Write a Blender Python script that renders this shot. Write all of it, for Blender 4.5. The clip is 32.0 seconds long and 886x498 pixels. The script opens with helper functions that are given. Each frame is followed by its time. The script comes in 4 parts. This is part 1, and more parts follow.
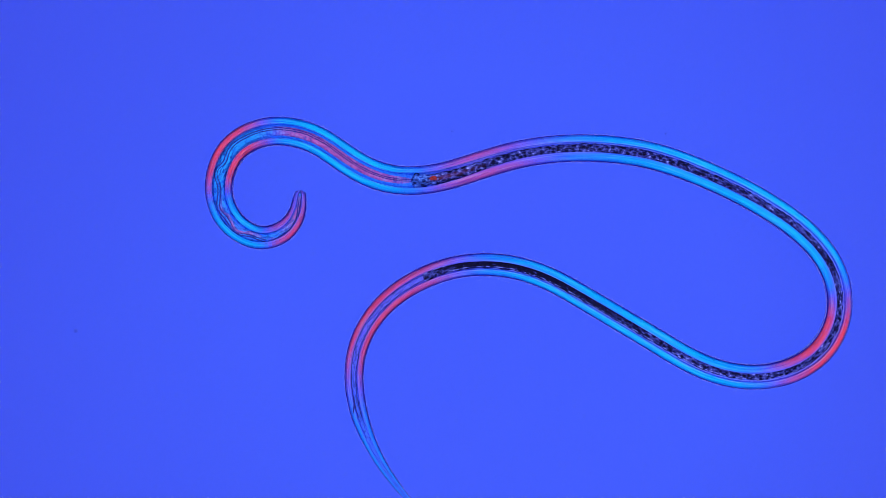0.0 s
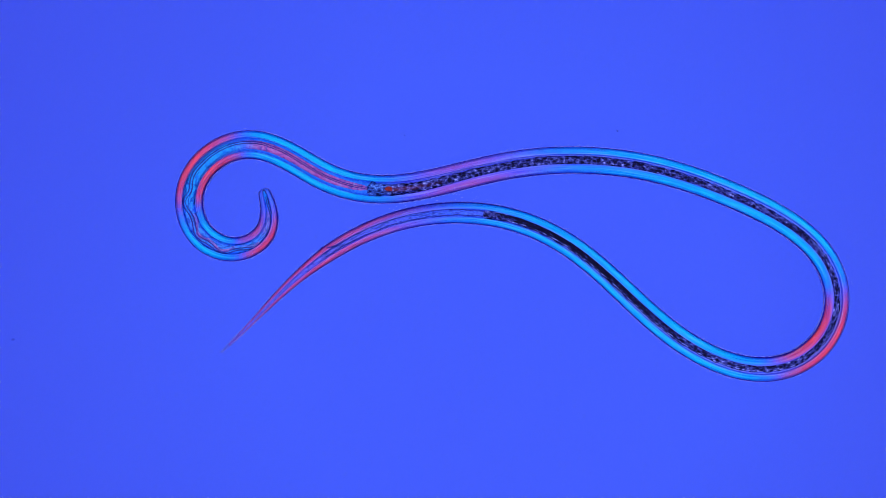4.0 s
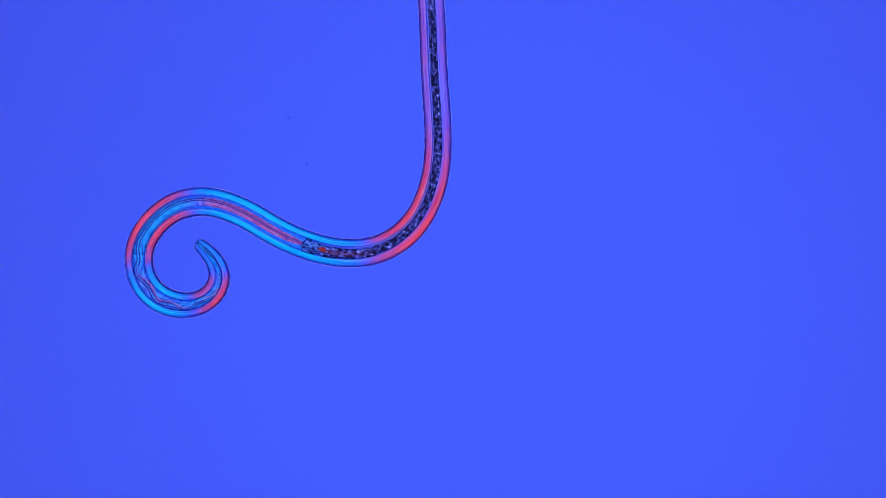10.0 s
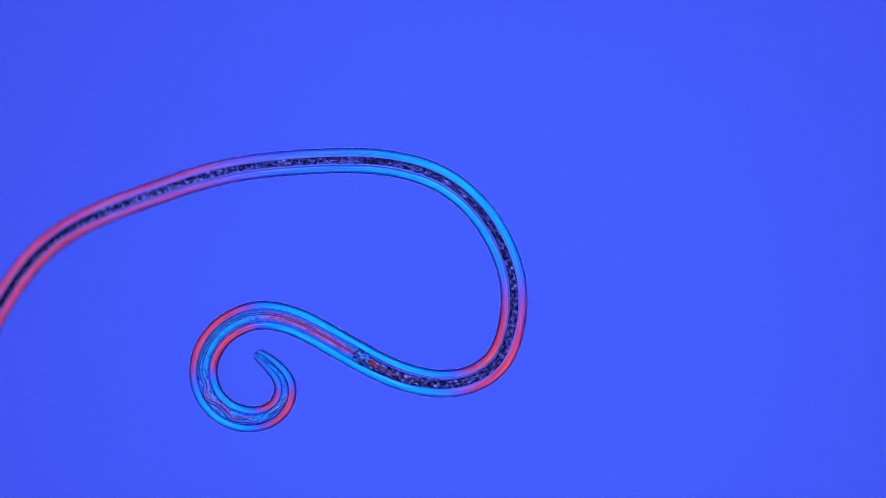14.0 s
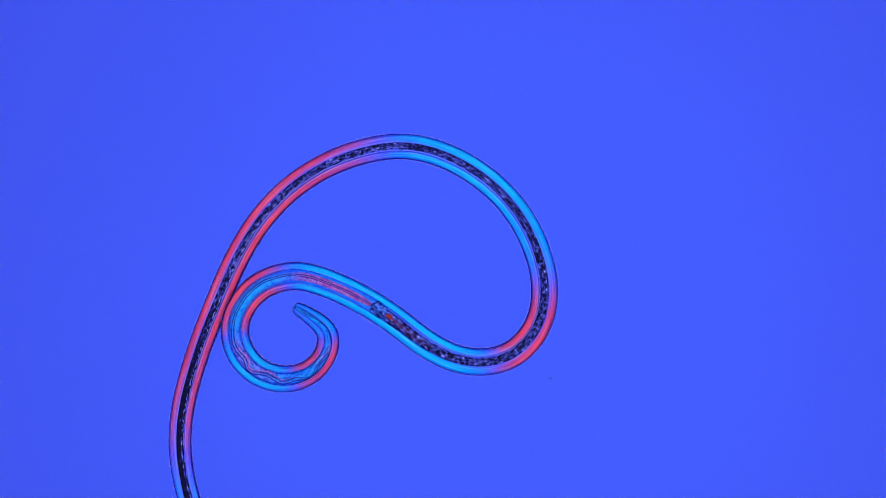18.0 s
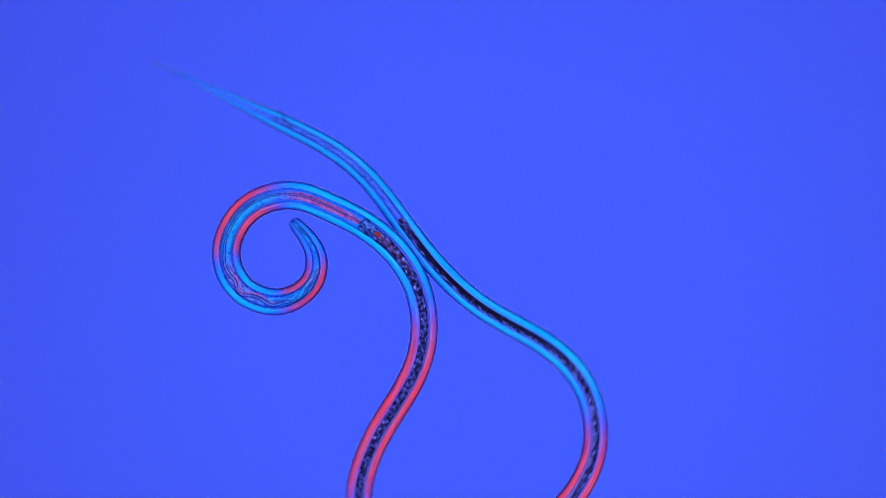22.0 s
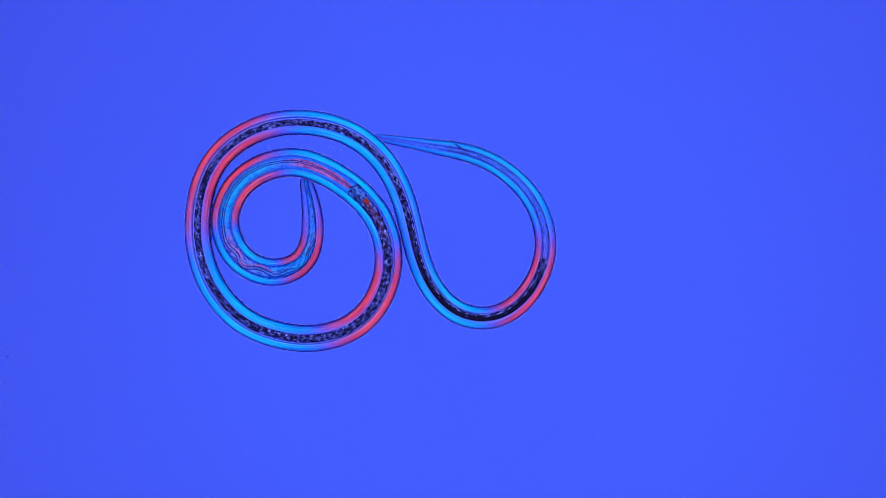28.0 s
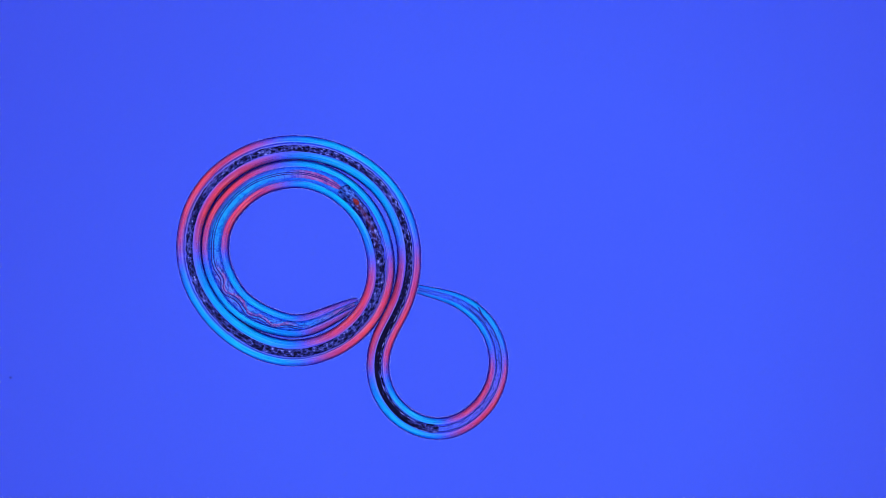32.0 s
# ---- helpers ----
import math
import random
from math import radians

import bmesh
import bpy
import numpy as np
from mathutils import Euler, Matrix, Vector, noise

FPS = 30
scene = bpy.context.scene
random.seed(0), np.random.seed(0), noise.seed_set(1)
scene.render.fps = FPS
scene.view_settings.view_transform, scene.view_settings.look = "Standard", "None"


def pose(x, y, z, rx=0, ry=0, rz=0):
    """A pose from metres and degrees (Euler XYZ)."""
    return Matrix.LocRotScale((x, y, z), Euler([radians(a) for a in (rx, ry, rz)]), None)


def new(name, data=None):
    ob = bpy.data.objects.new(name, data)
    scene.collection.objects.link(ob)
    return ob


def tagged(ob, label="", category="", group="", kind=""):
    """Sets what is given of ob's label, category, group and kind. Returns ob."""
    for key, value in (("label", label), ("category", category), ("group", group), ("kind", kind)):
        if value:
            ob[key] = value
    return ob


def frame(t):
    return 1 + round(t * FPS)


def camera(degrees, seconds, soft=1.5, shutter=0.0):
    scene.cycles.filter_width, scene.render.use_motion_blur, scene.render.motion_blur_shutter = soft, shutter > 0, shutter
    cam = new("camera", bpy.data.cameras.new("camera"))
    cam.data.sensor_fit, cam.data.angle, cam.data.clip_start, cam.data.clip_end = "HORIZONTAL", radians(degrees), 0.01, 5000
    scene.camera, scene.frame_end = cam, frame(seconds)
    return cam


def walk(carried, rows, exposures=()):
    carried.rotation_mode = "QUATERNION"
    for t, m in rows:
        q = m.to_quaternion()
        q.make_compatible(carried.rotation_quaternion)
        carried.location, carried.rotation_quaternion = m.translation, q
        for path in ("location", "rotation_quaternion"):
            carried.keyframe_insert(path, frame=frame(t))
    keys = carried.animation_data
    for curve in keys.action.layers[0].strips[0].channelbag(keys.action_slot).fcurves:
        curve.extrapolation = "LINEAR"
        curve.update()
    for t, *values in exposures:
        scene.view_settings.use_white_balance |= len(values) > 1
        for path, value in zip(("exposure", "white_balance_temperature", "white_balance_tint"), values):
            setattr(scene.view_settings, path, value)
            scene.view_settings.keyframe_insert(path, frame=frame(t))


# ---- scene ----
# A roundworm on a microscope slide, built 5000 times enlarged: one metre here is 0.2 mm there.
# P is one pixel of the camera's view, taken as half a micrometre of the real animal.
P = 0.0025
MID = 35                                   # height of the body's axis over the slide
cam = camera(16.0, 32.0, soft=0.6, shutter=0.5)
EYE_Z = (MID + 784 / math.tan(radians(8.0))) * P
walk(cam, [(0.0, pose(0, 0, EYE_Z)), (32.0, pose(0, 0, EYE_Z))])


# ---- light: even white light from all round, added to show the tissue colours ----
world = bpy.data.worlds.new("world")
scene.world = world
world.use_nodes = True
world.node_tree.nodes["Background"].inputs["Color"].default_value = (1.0, 0.97, 1.0, 1)
world.node_tree.nodes["Background"].inputs["Strength"].default_value = 1.32


# ---- materials ----
class Nodes:
    """A small helper to wire node materials."""

    def __init__(self, name):
        self.mat = bpy.data.materials.new(name)
        self.mat.use_nodes = True
        self.tree = self.mat.node_tree
        self.tree.nodes.clear()
        self.out = self.tree.nodes.new("ShaderNodeOutputMaterial")

    def add(self, kind, **inputs):
        node = self.tree.nodes.new("ShaderNode" + kind)
        for key, value in inputs.items():
            self.put(node.inputs[key.replace("_", " ")], value)
        return node

    def put(self, socket, value):
        if isinstance(value, bpy.types.NodeSocket):
            self.tree.links.new(value, socket)
        else:
            socket.default_value = value

    def math(self, op, a, b=0.0, c=0.0, clamp=False):
        node = self.tree.nodes.new("ShaderNodeMath")
        node.operation, node.use_clamp = op, clamp
        for socket, value in zip(node.inputs, (a, b, c)):
            self.put(socket, value)
        return node.outputs[0]

    def uv(self, su=1.0, sv=1.0):
        node = self.add("TexCoord")
        m = self.add("Mapping", Vector=node.outputs["UV"], Scale=(su, sv, 1))
        return m.outputs[0]

    def across(self):
        sep = self.add("SeparateXYZ", Vector=self.add("TexCoord").outputs["UV"])
        return sep.outputs[1]

    def along(self):
        sep = self.add("SeparateXYZ", Vector=self.add("TexCoord").outputs["UV"])
        return sep.outputs[0]

    def noise(self, vector, scale, detail=2.0, rough=0.5):
        n = self.add("TexNoise", Vector=vector, Scale=scale, Detail=detail, Roughness=rough)
        return n.outputs[0]

    def ramp(self, fac, stops):
        node = self.add("ValToRGB", Fac=fac)
        e = node.color_ramp.elements
        while len(e) < len(stops):
            e.new(0.5)
        for el, (at, colour) in zip(e, stops):
            el.position, el.color = at, (*colour, 1)
        return node.outputs[0]

    def mix(self, fac, a, b, blend="MIX"):
        node = self.tree.nodes.new("ShaderNodeMix")
        node.data_type, node.blend_type = "RGBA", blend
        for socket, value in ((node.inputs[0], fac), (node.inputs[6], a), (node.inputs[7], b)):
            if isinstance(value, tuple) and len(value) == 3:
                value = (*value, 1)
            self.put(socket, value)
        return node.outputs[2]

    def lay(self, splay=0.0):
        """How the fibres lie between the crossed polars, eight degrees off upright: 1 along one diagonal, 0 along the other.
        splay: by how much the fibres of the two flanks lean apart."""
        lean = self.add("MapRange", Value=self.across(), From_Min=-0.1, From_Max=0.1, To_Min=splay - 0.139, To_Max=-splay - 0.139).outputs[0]
        turn = self.add("VectorTransform", Vector=self.add("CombineXYZ", X=0.990, Y=lean).outputs[0])
        turn.vector_type, turn.convert_from, turn.convert_to = "VECTOR", "OBJECT", "WORLD"
        unit = self.tree.nodes.new("ShaderNodeVectorMath")
        unit.operation = "NORMALIZE"
        self.put(unit.inputs[0], turn.outputs[0])
        sep = self.add("SeparateXYZ", Vector=unit.outputs[0])
        return self.math("MULTIPLY_ADD", self.math("MULTIPLY", sep.outputs[0], sep.outputs[1]), 1.0, 0.5)

    def body(self, colour, rough=0.6, spec=0.0, bump=None, depth=0.0):
        b = self.add("BsdfPrincipled", Base_Color=colour, Roughness=rough)
        b.inputs["Specular IOR Level"].default_value = spec
        if bump is not None:
            n = self.add("Bump", Height=bump, Distance=depth * P, Strength=1.0)
            self.put(b.inputs["Normal"], n.outputs[0])
        return b.outputs[0]

    def clear(self, fac, solid, tint=(1, 1, 1)):
        t = self.add("BsdfTransparent", Color=(*tint, 1))
        m = self.tree.nodes.new("ShaderNodeMixShader")
        self.put(m.inputs[0], fac)
        self.put(m.inputs[1], solid)
        self.put(m.inputs[2], t.outputs[0])
        return m.outputs[0]

    def done(self, shader):
        self.put(self.out.inputs[0], shader)
        return self.mat


# interference colours of the polarised light, put into base colour by heading
FIBRE = [(0.0, (0.004, 0.46, 1.0)), (0.16, (0.004, 0.36, 1.0)), (0.30, (0.006, 0.265, 1.0)), (0.42, (0.025, 0.175, 0.98)), (0.485, (0.075, 0.125, 0.93)),
         (0.53, (0.125, 0.098, 0.82)), (0.58, (0.20, 0.082, 0.62)), (0.66, (0.35, 0.070, 0.41)), (0.80, (0.50, 0.048, 0.20)), (1.0, (0.78, 0.064, 0.115))]
CROSS = [(0.0, (0.52, 0.06, 0.25)), (0.22, (0.40, 0.07, 0.34)), (0.45, (0.08, 0.15, 0.88)), (0.7, (0.015, 0.28, 0.97)),
         (1.0, (0.008, 0.35, 1.0))]


def muscle_mat():
    n = Nodes("muscle")
    fib = n.noise(n.uv(0.10, 13.0), 1.0, 4.0, 0.6)
    blot = n.noise(n.uv(0.30, 1.6), 1.0, 2.0)
    off = n.math("SUBTRACT", n.math("ABSOLUTE", n.across()), 0.74)
    profile = n.math("MULTIPLY_ADD", n.math("MULTIPLY", off, off), -5.0, 1.0)       # strongest in the middle of the flank
    f = n.math("SUBTRACT", n.lay(0.018), 0.5)
    f = n.math("MULTIPLY", f, n.add("MapRange", Value=n.along(), From_Min=36, From_Max=50, To_Min=0.90).outputs[0])
    fade = n.add("MapRange", Value=n.along(), From_Min=200, From_Max=272, To_Min=0.92, To_Max=0.66).outputs[0]
    fade = n.math("MULTIPLY", fade, n.add("MapRange", Value=n.along(), From_Min=270, From_Max=291, To_Min=1.0, To_Max=0.35).outputs[0])
    f = n.math("MULTIPLY", f, fade)
    f = n.math("MULTIPLY", f, n.add("MapRange", Value=n.along(), From_Min=1, From_Max=12, To_Min=0.40).outputs[0])
    # in the head the colour is weaker on the hollow flank
    hollow = n.add("MapRange", Value=n.across(), From_Min=-0.1, From_Max=0.1, To_Min=0.45, To_Max=0.0).outputs[0]
    hollow = n.math("MULTIPLY", hollow, n.add("MapRange", Value=n.along(), From_Min=11, From_Max=15, To_Min=1.0, To_Max=0.0).outputs[0])
    f = n.math("MULTIPLY", f, n.math("SUBTRACT", 1.0, hollow))
    f = n.math("MULTIPLY", f, n.math("MULTIPLY", profile, n.math("MULTIPLY_ADD", n.math("SUBTRACT", blot, 0.5), 0.9, 1.0)))
    c = n.ramp(n.math("ADD", f, 0.5), FIBRE)
    streak = n.ramp(fib, [(0.36, (0.36, 0.55, 0.92)), (0.47, (1, 1, 1)), (0.58, (1, 1, 1))])
    c = n.mix(0.85, c, streak, "MULTIPLY")
    pale = n.add("MapRange", Value=fib, From_Min=0.54, From_Max=0.66, To_Max=0.20).outputs[0]
    c = n.mix(pale, c, (0.24, 0.55, 1.0))
    # the pale seam along the bands' inner edge, beside the gut
    seam = n.math("SUBTRACT", 1.0, n.math("MULTIPLY", n.math("ABSOLUTE", n.math("SUBTRACT", n.math("ABSOLUTE", n.across()), 0.50)), 32.0), clamp=True)
    trunk = n.math("MULTIPLY", n.add("MapRange", Value=n.along(), From_Min=70, From_Max=78).outputs[0], n.add("MapRange", Value=n.along(), From_Min=230, From_Max=238, To_Min=1.0, To_Max=0.0).outputs[0])
    near = n.add("MapRange", Value=n.across(), From_Min=-0.1, From_Max=0.1, To_Min=0.9, To_Max=0.0).outputs[0]
    seam = n.math("MULTIPLY", seam, n.math("SUBTRACT", 1.0, n.math("MULTIPLY", trunk, near)))
    broken = n.add("MapRange", Value=n.noise(n.uv(0.5, 3.0), 1.0, 2.0), From_Min=0.36, From_Max=0.54).outputs[0]
    behind = n.add("MapRange", Value=n.along(), From_Min=30, From_Max=75, To_Min=0.15, To_Max=0.45).outputs[0]
    behind = n.math("MULTIPLY", behind, n.add("MapRange", Value=n.along(), From_Min=228, From_Max=242, To_Min=1.0, To_Max=0.25).outputs[0])
    c = n.mix(n.math("MULTIPLY", seam, n.math("MULTIPLY", broken, behind)), c, (0.34, 0.36, 1.0))
    edge = n.math("SUBTRACT", 1.0, n.math("MULTIPLY", n.math("ABSOLUTE", n.math("SUBTRACT", n.math("ABSOLUTE", n.across()), 0.545)), 34.0), clamp=True)
    dots = n.add("MapRange", Value=n.noise(n.uv(1.8, 2.0), 1.0, 2.0), From_Min=0.42, From_Max=0.58, To_Max=0.75).outputs[0]
    neck = n.add("MapRange", Value=n.along(), From_Min=66, From_Max=70, To_Min=1.0, To_Max=0.3).outputs[0]
    c = n.mix(n.math("MULTIPLY", edge, n.math("MULTIPLY", dots, neck)), c, (0.010, 0.020, 0.24))
    return n.done(n.body(c, 0.55))


def wall_mat():
    n = Nodes("cuticle")
    v = n.math("ABSOLUTE", n.across())
    rim = n.add("MapRange", Value=v, From_Min=0.925, From_Max=0.950).outputs[0]
    patchy = n.noise(n.uv(0.25, 1.0), 1.0, 2.0)
    tone = n.mix(patchy, (0.004, 0.002, 0.17), (0.010, 0.006, 0.28))
    tone = n.mix(n.math("SUBTRACT", 1.0, rim), tone, (0.03, 0.07, 0.62))
    # a second, fainter contour further in, broken up by noise
    inner = n.math("SUBTRACT", 1.0, n.math("MULTIPLY", n.math("ABSOLUTE", n.math("SUBTRACT", v, 0.80)), 38.0), clamp=True)
    inner = n.math("MULTIPLY", inner, n.add("MapRange", Value=patchy, From_Min=0.40, From_Max=0.62, To_Min=0.05, To_Max=0.55).outputs[0])
    deep = n.math("SUBTRACT", 1.0, n.math("MULTIPLY", n.math("ABSOLUTE", n.math("SUBTRACT", v, 0.66)), 44.0), clamp=True)
    inner = n.math("MAXIMUM", inner, n.math("MULTIPLY", deep, n.add("MapRange", Value=patchy, From_Min=0.36, From_Max=0.58, To_Min=0.40, To_Max=0.0).outputs[0]))
    # the outline is faded over the tail, in place of its lost focus
    fade = n.add("MapRange", Value=n.along(), From_Min=262, From_Max=290, To_Min=1.0, To_Max=0.62).outputs[0]
    seen = n.math("MULTIPLY", n.math("MAXIMUM", rim, inner), fade)
    # outside of it the pale light fringe of the outline, painted on
    halo = n.add("MapRange", Value=v, From_Min=0.995, From_Max=1.012).outputs[0]
    seen = n.math("MULTIPLY", seen, n.math("MULTIPLY_ADD", halo, -0.78, 1.0))
    tone = n.mix(halo, tone, (0.30, 0.32, 1.0))
    return n.done(n.clear(n.math("SUBTRACT", 1.0, seen), n.body(tone, 0.4)))


def core_mat(name, stops, fore, part_of, grain, ribs=0.0, gleam=0.38):
    n = Nodes(name)
    g = n.noise(n.uv(1.6, 3.2), grain, 4.0, 0.7)
    if ribs:
        g = n.math("MULTIPLY_ADD", n.math("SUBTRACT", n.noise(n.uv(2.6, 0.35), 1.0, 1.0), 0.5), ribs, g)
    shade = n.ramp(g, [(0.34, (0.20, 0.40, 0.84)), (0.50, (0.88, 0.95, 1.0)), (0.56, (1, 1, 1))])
    glint = n.add("MapRange", Value=g, From_Min=0.53, From_Max=0.70, To_Max=gleam).outputs[0]
    share = n.add("MapRange", Value=n.along(), From_Min=22, From_Max=40, To_Min=fore, To_Max=part_of).outputs[0]
    base = n.mix(n.add("MapRange", Value=n.along(), From_Min=22, From_Max=40).outputs[0], (0.012, 0.190, 1.0), (0.030, 0.175, 1.0))
    base = n.mix(n.add("MapRange", Value=n.along(), From_Min=67, From_Max=74).outputs[0], base, (0.095, 0.105, 0.93))
    base = n.mix(n.add("MapRange", Value=n.along(), From_Min=236, From_Max=246).outputs[0], base, (0.075, 0.125, 0.96))
    hue = n.ramp(n.lay(), stops)
    if stops is CROSS:                                     # in the head its fibres run lengthwise too
        head = n.add("MapRange", Value=n.along(), From_Min=4, From_Max=10, To_Min=0.7, To_Max=0.0).outputs[0]
        share = n.math("MAXIMUM", share, head)
        hue = n.mix(n.add("MapRange", Value=n.along(), From_Min=8, From_Max=15).outputs[0], n.ramp(n.lay(), FIBRE), hue)
    c = n.mix(share, base, hue)
    # wavy strands run along the fore body and the tail
    wavy = n.math("ABSOLUTE", n.math("SUBTRACT", n.noise(n.uv(0.36, 2.6), 1.0, 2.0, 0.6), 0.5))
    strand = n.add("MapRange", Value=wavy, From_Min=0.008, From_Max=0.05, To_Min=0.72, To_Max=0.0).outputs[0]
    ends = n.math("MAXIMUM", n.add("MapRange", Value=n.along(), From_Min=30, From_Max=40, To_Min=1.0, To_Max=0.25).outputs[0],
                  n.add("MapRange", Value=n.along(), From_Min=238, From_Max=246, To_Max=0.9).outputs[0])
    strand = n.math("MULTIPLY", strand, ends)
    c = n.mix(0.9, c, shade, "MULTIPLY")
    # pale refraction lines painted beside the strands
    fringe = n.math("SUBTRACT", 1.0, n.math("MULTIPLY", n.math("ABSOLUTE", n.math("SUBTRACT", wavy, 0.075)), 45.0), clamp=True)
    fore_part = n.add("MapRange", Value=n.along(), From_Min=30, From_Max=40, To_Min=0.40, To_Max=0.22).outputs[0]
    c = n.mix(n.math("MULTIPLY", fringe, fore_part), c, (0.06, 0.40, 1.0))
    c = n.mix(strand, c, (0.010, 0.030, 0.28))
    thread = n.math("ABSOLUTE", n.math("SUBTRACT", n.noise(n.uv(0.75, 6.5), 1.0, 2.0, 0.55), 0.5))
    thread = n.add("MapRange", Value=thread, From_Min=0.010, From_Max=0.045, To_Min=0.55, To_Max=0.0).outputs[0]
    thread = n.math("MULTIPLY", thread, n.add("MapRange", Value=n.along(), From_Min=28, From_Max=42, To_Min=1.0, To_Max=0.15).outputs[0])
    c = n.mix(thread, c, (0.008, 0.060, 0.60))
    # fine grains all through the fore body
    dust = n.noise(n.uv(3.2, 8.5), 1.0, 2.0, 0.6)
    fine = n.add("MapRange", Value=n.along(), From_Min=32, From_Max=46, To_Min=0.75, To_Max=0.25).outputs[0]
    c = n.mix(fine, c, n.ramp(dust, [(0.36, (0.30, 0.42, 0.72)), (0.46, (1, 1, 1))]), "MULTIPLY")
    c = n.mix(n.math("MULTIPLY", fine, n.add("MapRange", Value=dust, From_Min=0.55, From_Max=0.66, To_Max=0.6).outputs[0]), c, (0.02, 0.40, 1.0))
    c = n.mix(glint, c, n.mix(n.add("MapRange", Value=n.along(), From_Min=40, From_Max=70).outputs[0], (0.015, 0.34, 1.0), (0.13, 0.36, 1.0)))
    # a fine pale line beside the gut
    line = n.math("SUBTRACT", 1.0, n.math("MULTIPLY", n.math("ABSOLUTE", n.math("SUBTRACT", n.across(), n.add("MapRange", Value=n.along(), From_Min=85, From_Max=140, To_Min=0.40, To_Max=0.30).outputs[0])), 24.0), clamp=True)
    line = n.math("MULTIPLY", line, n.add("MapRange", Value=n.along(), From_Min=74, From_Max=82, To_Max=0.75).outputs[0])
    line = n.math("MULTIPLY", line, n.add("MapRange", Value=n.along(), From_Min=228, From_Max=238, To_Min=1.0, To_Max=0.0).outputs[0])
    c = n.mix(line, c, (0.36, 0.44, 1.0))
    return n.done(n.body(c, 0.6, bump=g, depth=1.5))


def gut_mat():
    n = Nodes("intestine")
    cell = n.add("TexVoronoi", Vector=n.uv(0.68, 1.15), Scale=2.0, Randomness=1.0)
    tone = n.add("SeparateColor", Color=cell.outputs["Color"]).outputs[0]
    fine = n.noise(n.uv(1.0, 1.2), 4.0, 2.0, 0.6)
    block = n.noise(n.uv(1.25, 0.75), 1.0, 1.0)
    gap = n.add("MapRange", Value=cell.outputs["Distance"], From_Min=0.26, From_Max=0.80, To_Max=0.50).outputs[0]
    light = n.math("MULTIPLY_ADD", n.math("SUBTRACT", fine, 0.5), 0.95, n.math("ADD", gap, 0.07))
    light = n.math("MULTIPLY_ADD", n.math("SUBTRACT", block, 0.5), 0.9, light)
    light = n.math("MULTIPLY_ADD", n.math("SUBTRACT", tone, 0.5), 0.25, light)
    spot = n.add("TexVoronoi", Vector=n.uv(0.95, 1.7), Scale=1.0, Randomness=0.9)
    bright = n.add("MapRange", Value=spot.outputs["Distance"], From_Min=0.13, From_Max=0.30, To_Min=0.43, To_Max=0.0).outputs[0]
    light = n.math("ADD", light, bright)
    # loosely filled at its fore end; packed near black towards the hind end, but for pale dashes along the sides
    fore = n.add("MapRange", Value=n.along(), From_Min=67.8, From_Max=70.5, To_Min=0.08, To_Max=0.0).outputs[0]
    light = n.math("ADD", light, fore)
    side = n.math("ABSOLUTE", n.across())
    full = n.add("MapRange", Value=n.along(), From_Min=192, From_Max=218).outputs[0]
    full = n.math("MULTIPLY", full, n.add("MapRange", Value=n.along(), From_Min=231, From_Max=236.5, To_Min=1.0, To_Max=0.1).outputs[0])
    core = n.add("MapRange", Value=side, From_Min=0.42, From_Max=0.60, To_Min=-0.55, To_Max=-0.10).outputs[0]
    dash = n.add("MapRange", Value=n.noise(n.uv(1.3, 1.2), 1.0, 1.0), From_Min=0.47, From_Max=0.56, To_Max=1.1).outputs[0]
    dash = n.math("MULTIPLY", dash, n.math("SUBTRACT", 1.0, n.math("MULTIPLY", n.math("ABSOLUTE", n.math("SUBTRACT", side, 0.63)), 5.5), clamp=True))
    beaded = n.add("MapRange", Value=n.along(), From_Min=140, From_Max=185, To_Max=0.85).outputs[0]
    first = n.math("MULTIPLY", n.add("MapRange", Value=n.along(), From_Min=68, From_Max=69.5, To_Max=0.22).outputs[0],
                   n.add("MapRange", Value=n.along(), From_Min=80, From_Max=100, To_Min=1.0, To_Max=0.0).outputs[0])
    beaded = n.math("MAXIMUM", beaded, first)
    light = n.math("MULTIPLY_ADD", full, core, n.math("MULTIPLY_ADD", beaded, dash, light))
    c = n.ramp(light, [(0.06, (0.005, 0.005, 0.030)), (0.26, (0.013, 0.016, 0.130)), (0.48, (0.032, 0.040, 0.28)),
                       (0.70, (0.085, 0.11, 0.56)), (1.0, (0.26, 0.31, 0.92))])
    c = n.mix(n.add("MapRange", Value=n.along(), From_Min=68.5, From_Max=72, To_Min=0.6, To_Max=0.0).outputs[0], c, n.ramp(light, [(0.1, (0.006, 0.012, 0.12)), (0.45, (0.02, 0.09, 0.6)), (0.8, (0.06, 0.26, 1.0))]))
    # its fore end holds brownish red food along the middle
    food = n.math("SUBTRACT", 1.0, n.math("MULTIPLY", side, 1.7), clamp=True)
    food = n.math("MULTIPLY", food, n.add("MapRange", Value=n.along(), From_Min=69.0, From_Max=70.5).outputs[0])
    food = n.math("MULTIPLY", food, n.add("MapRange", Value=n.along(), From_Min=71.5, From_Max=81, To_Min=0.52, To_Max=0.0).outputs[0])
    c = n.mix(food, c, n.mix(fine, (0.02, 0.008, 0.05), (0.22, 0.05, 0.12)))
    return n.done(n.body(c, 0.5, bump=light, depth=0.8))


def plain_mat(name, colour, vary=0.25, scale=2.0):
    n = Nodes(name)
    g = n.noise(n.add("TexCoord").outputs["Object"], scale / (10 * P), 3.0)
    dark = tuple(x * (1 - vary) for x in colour)
    return n.done(n.body(n.mix(g, dark, colour), 0.5))


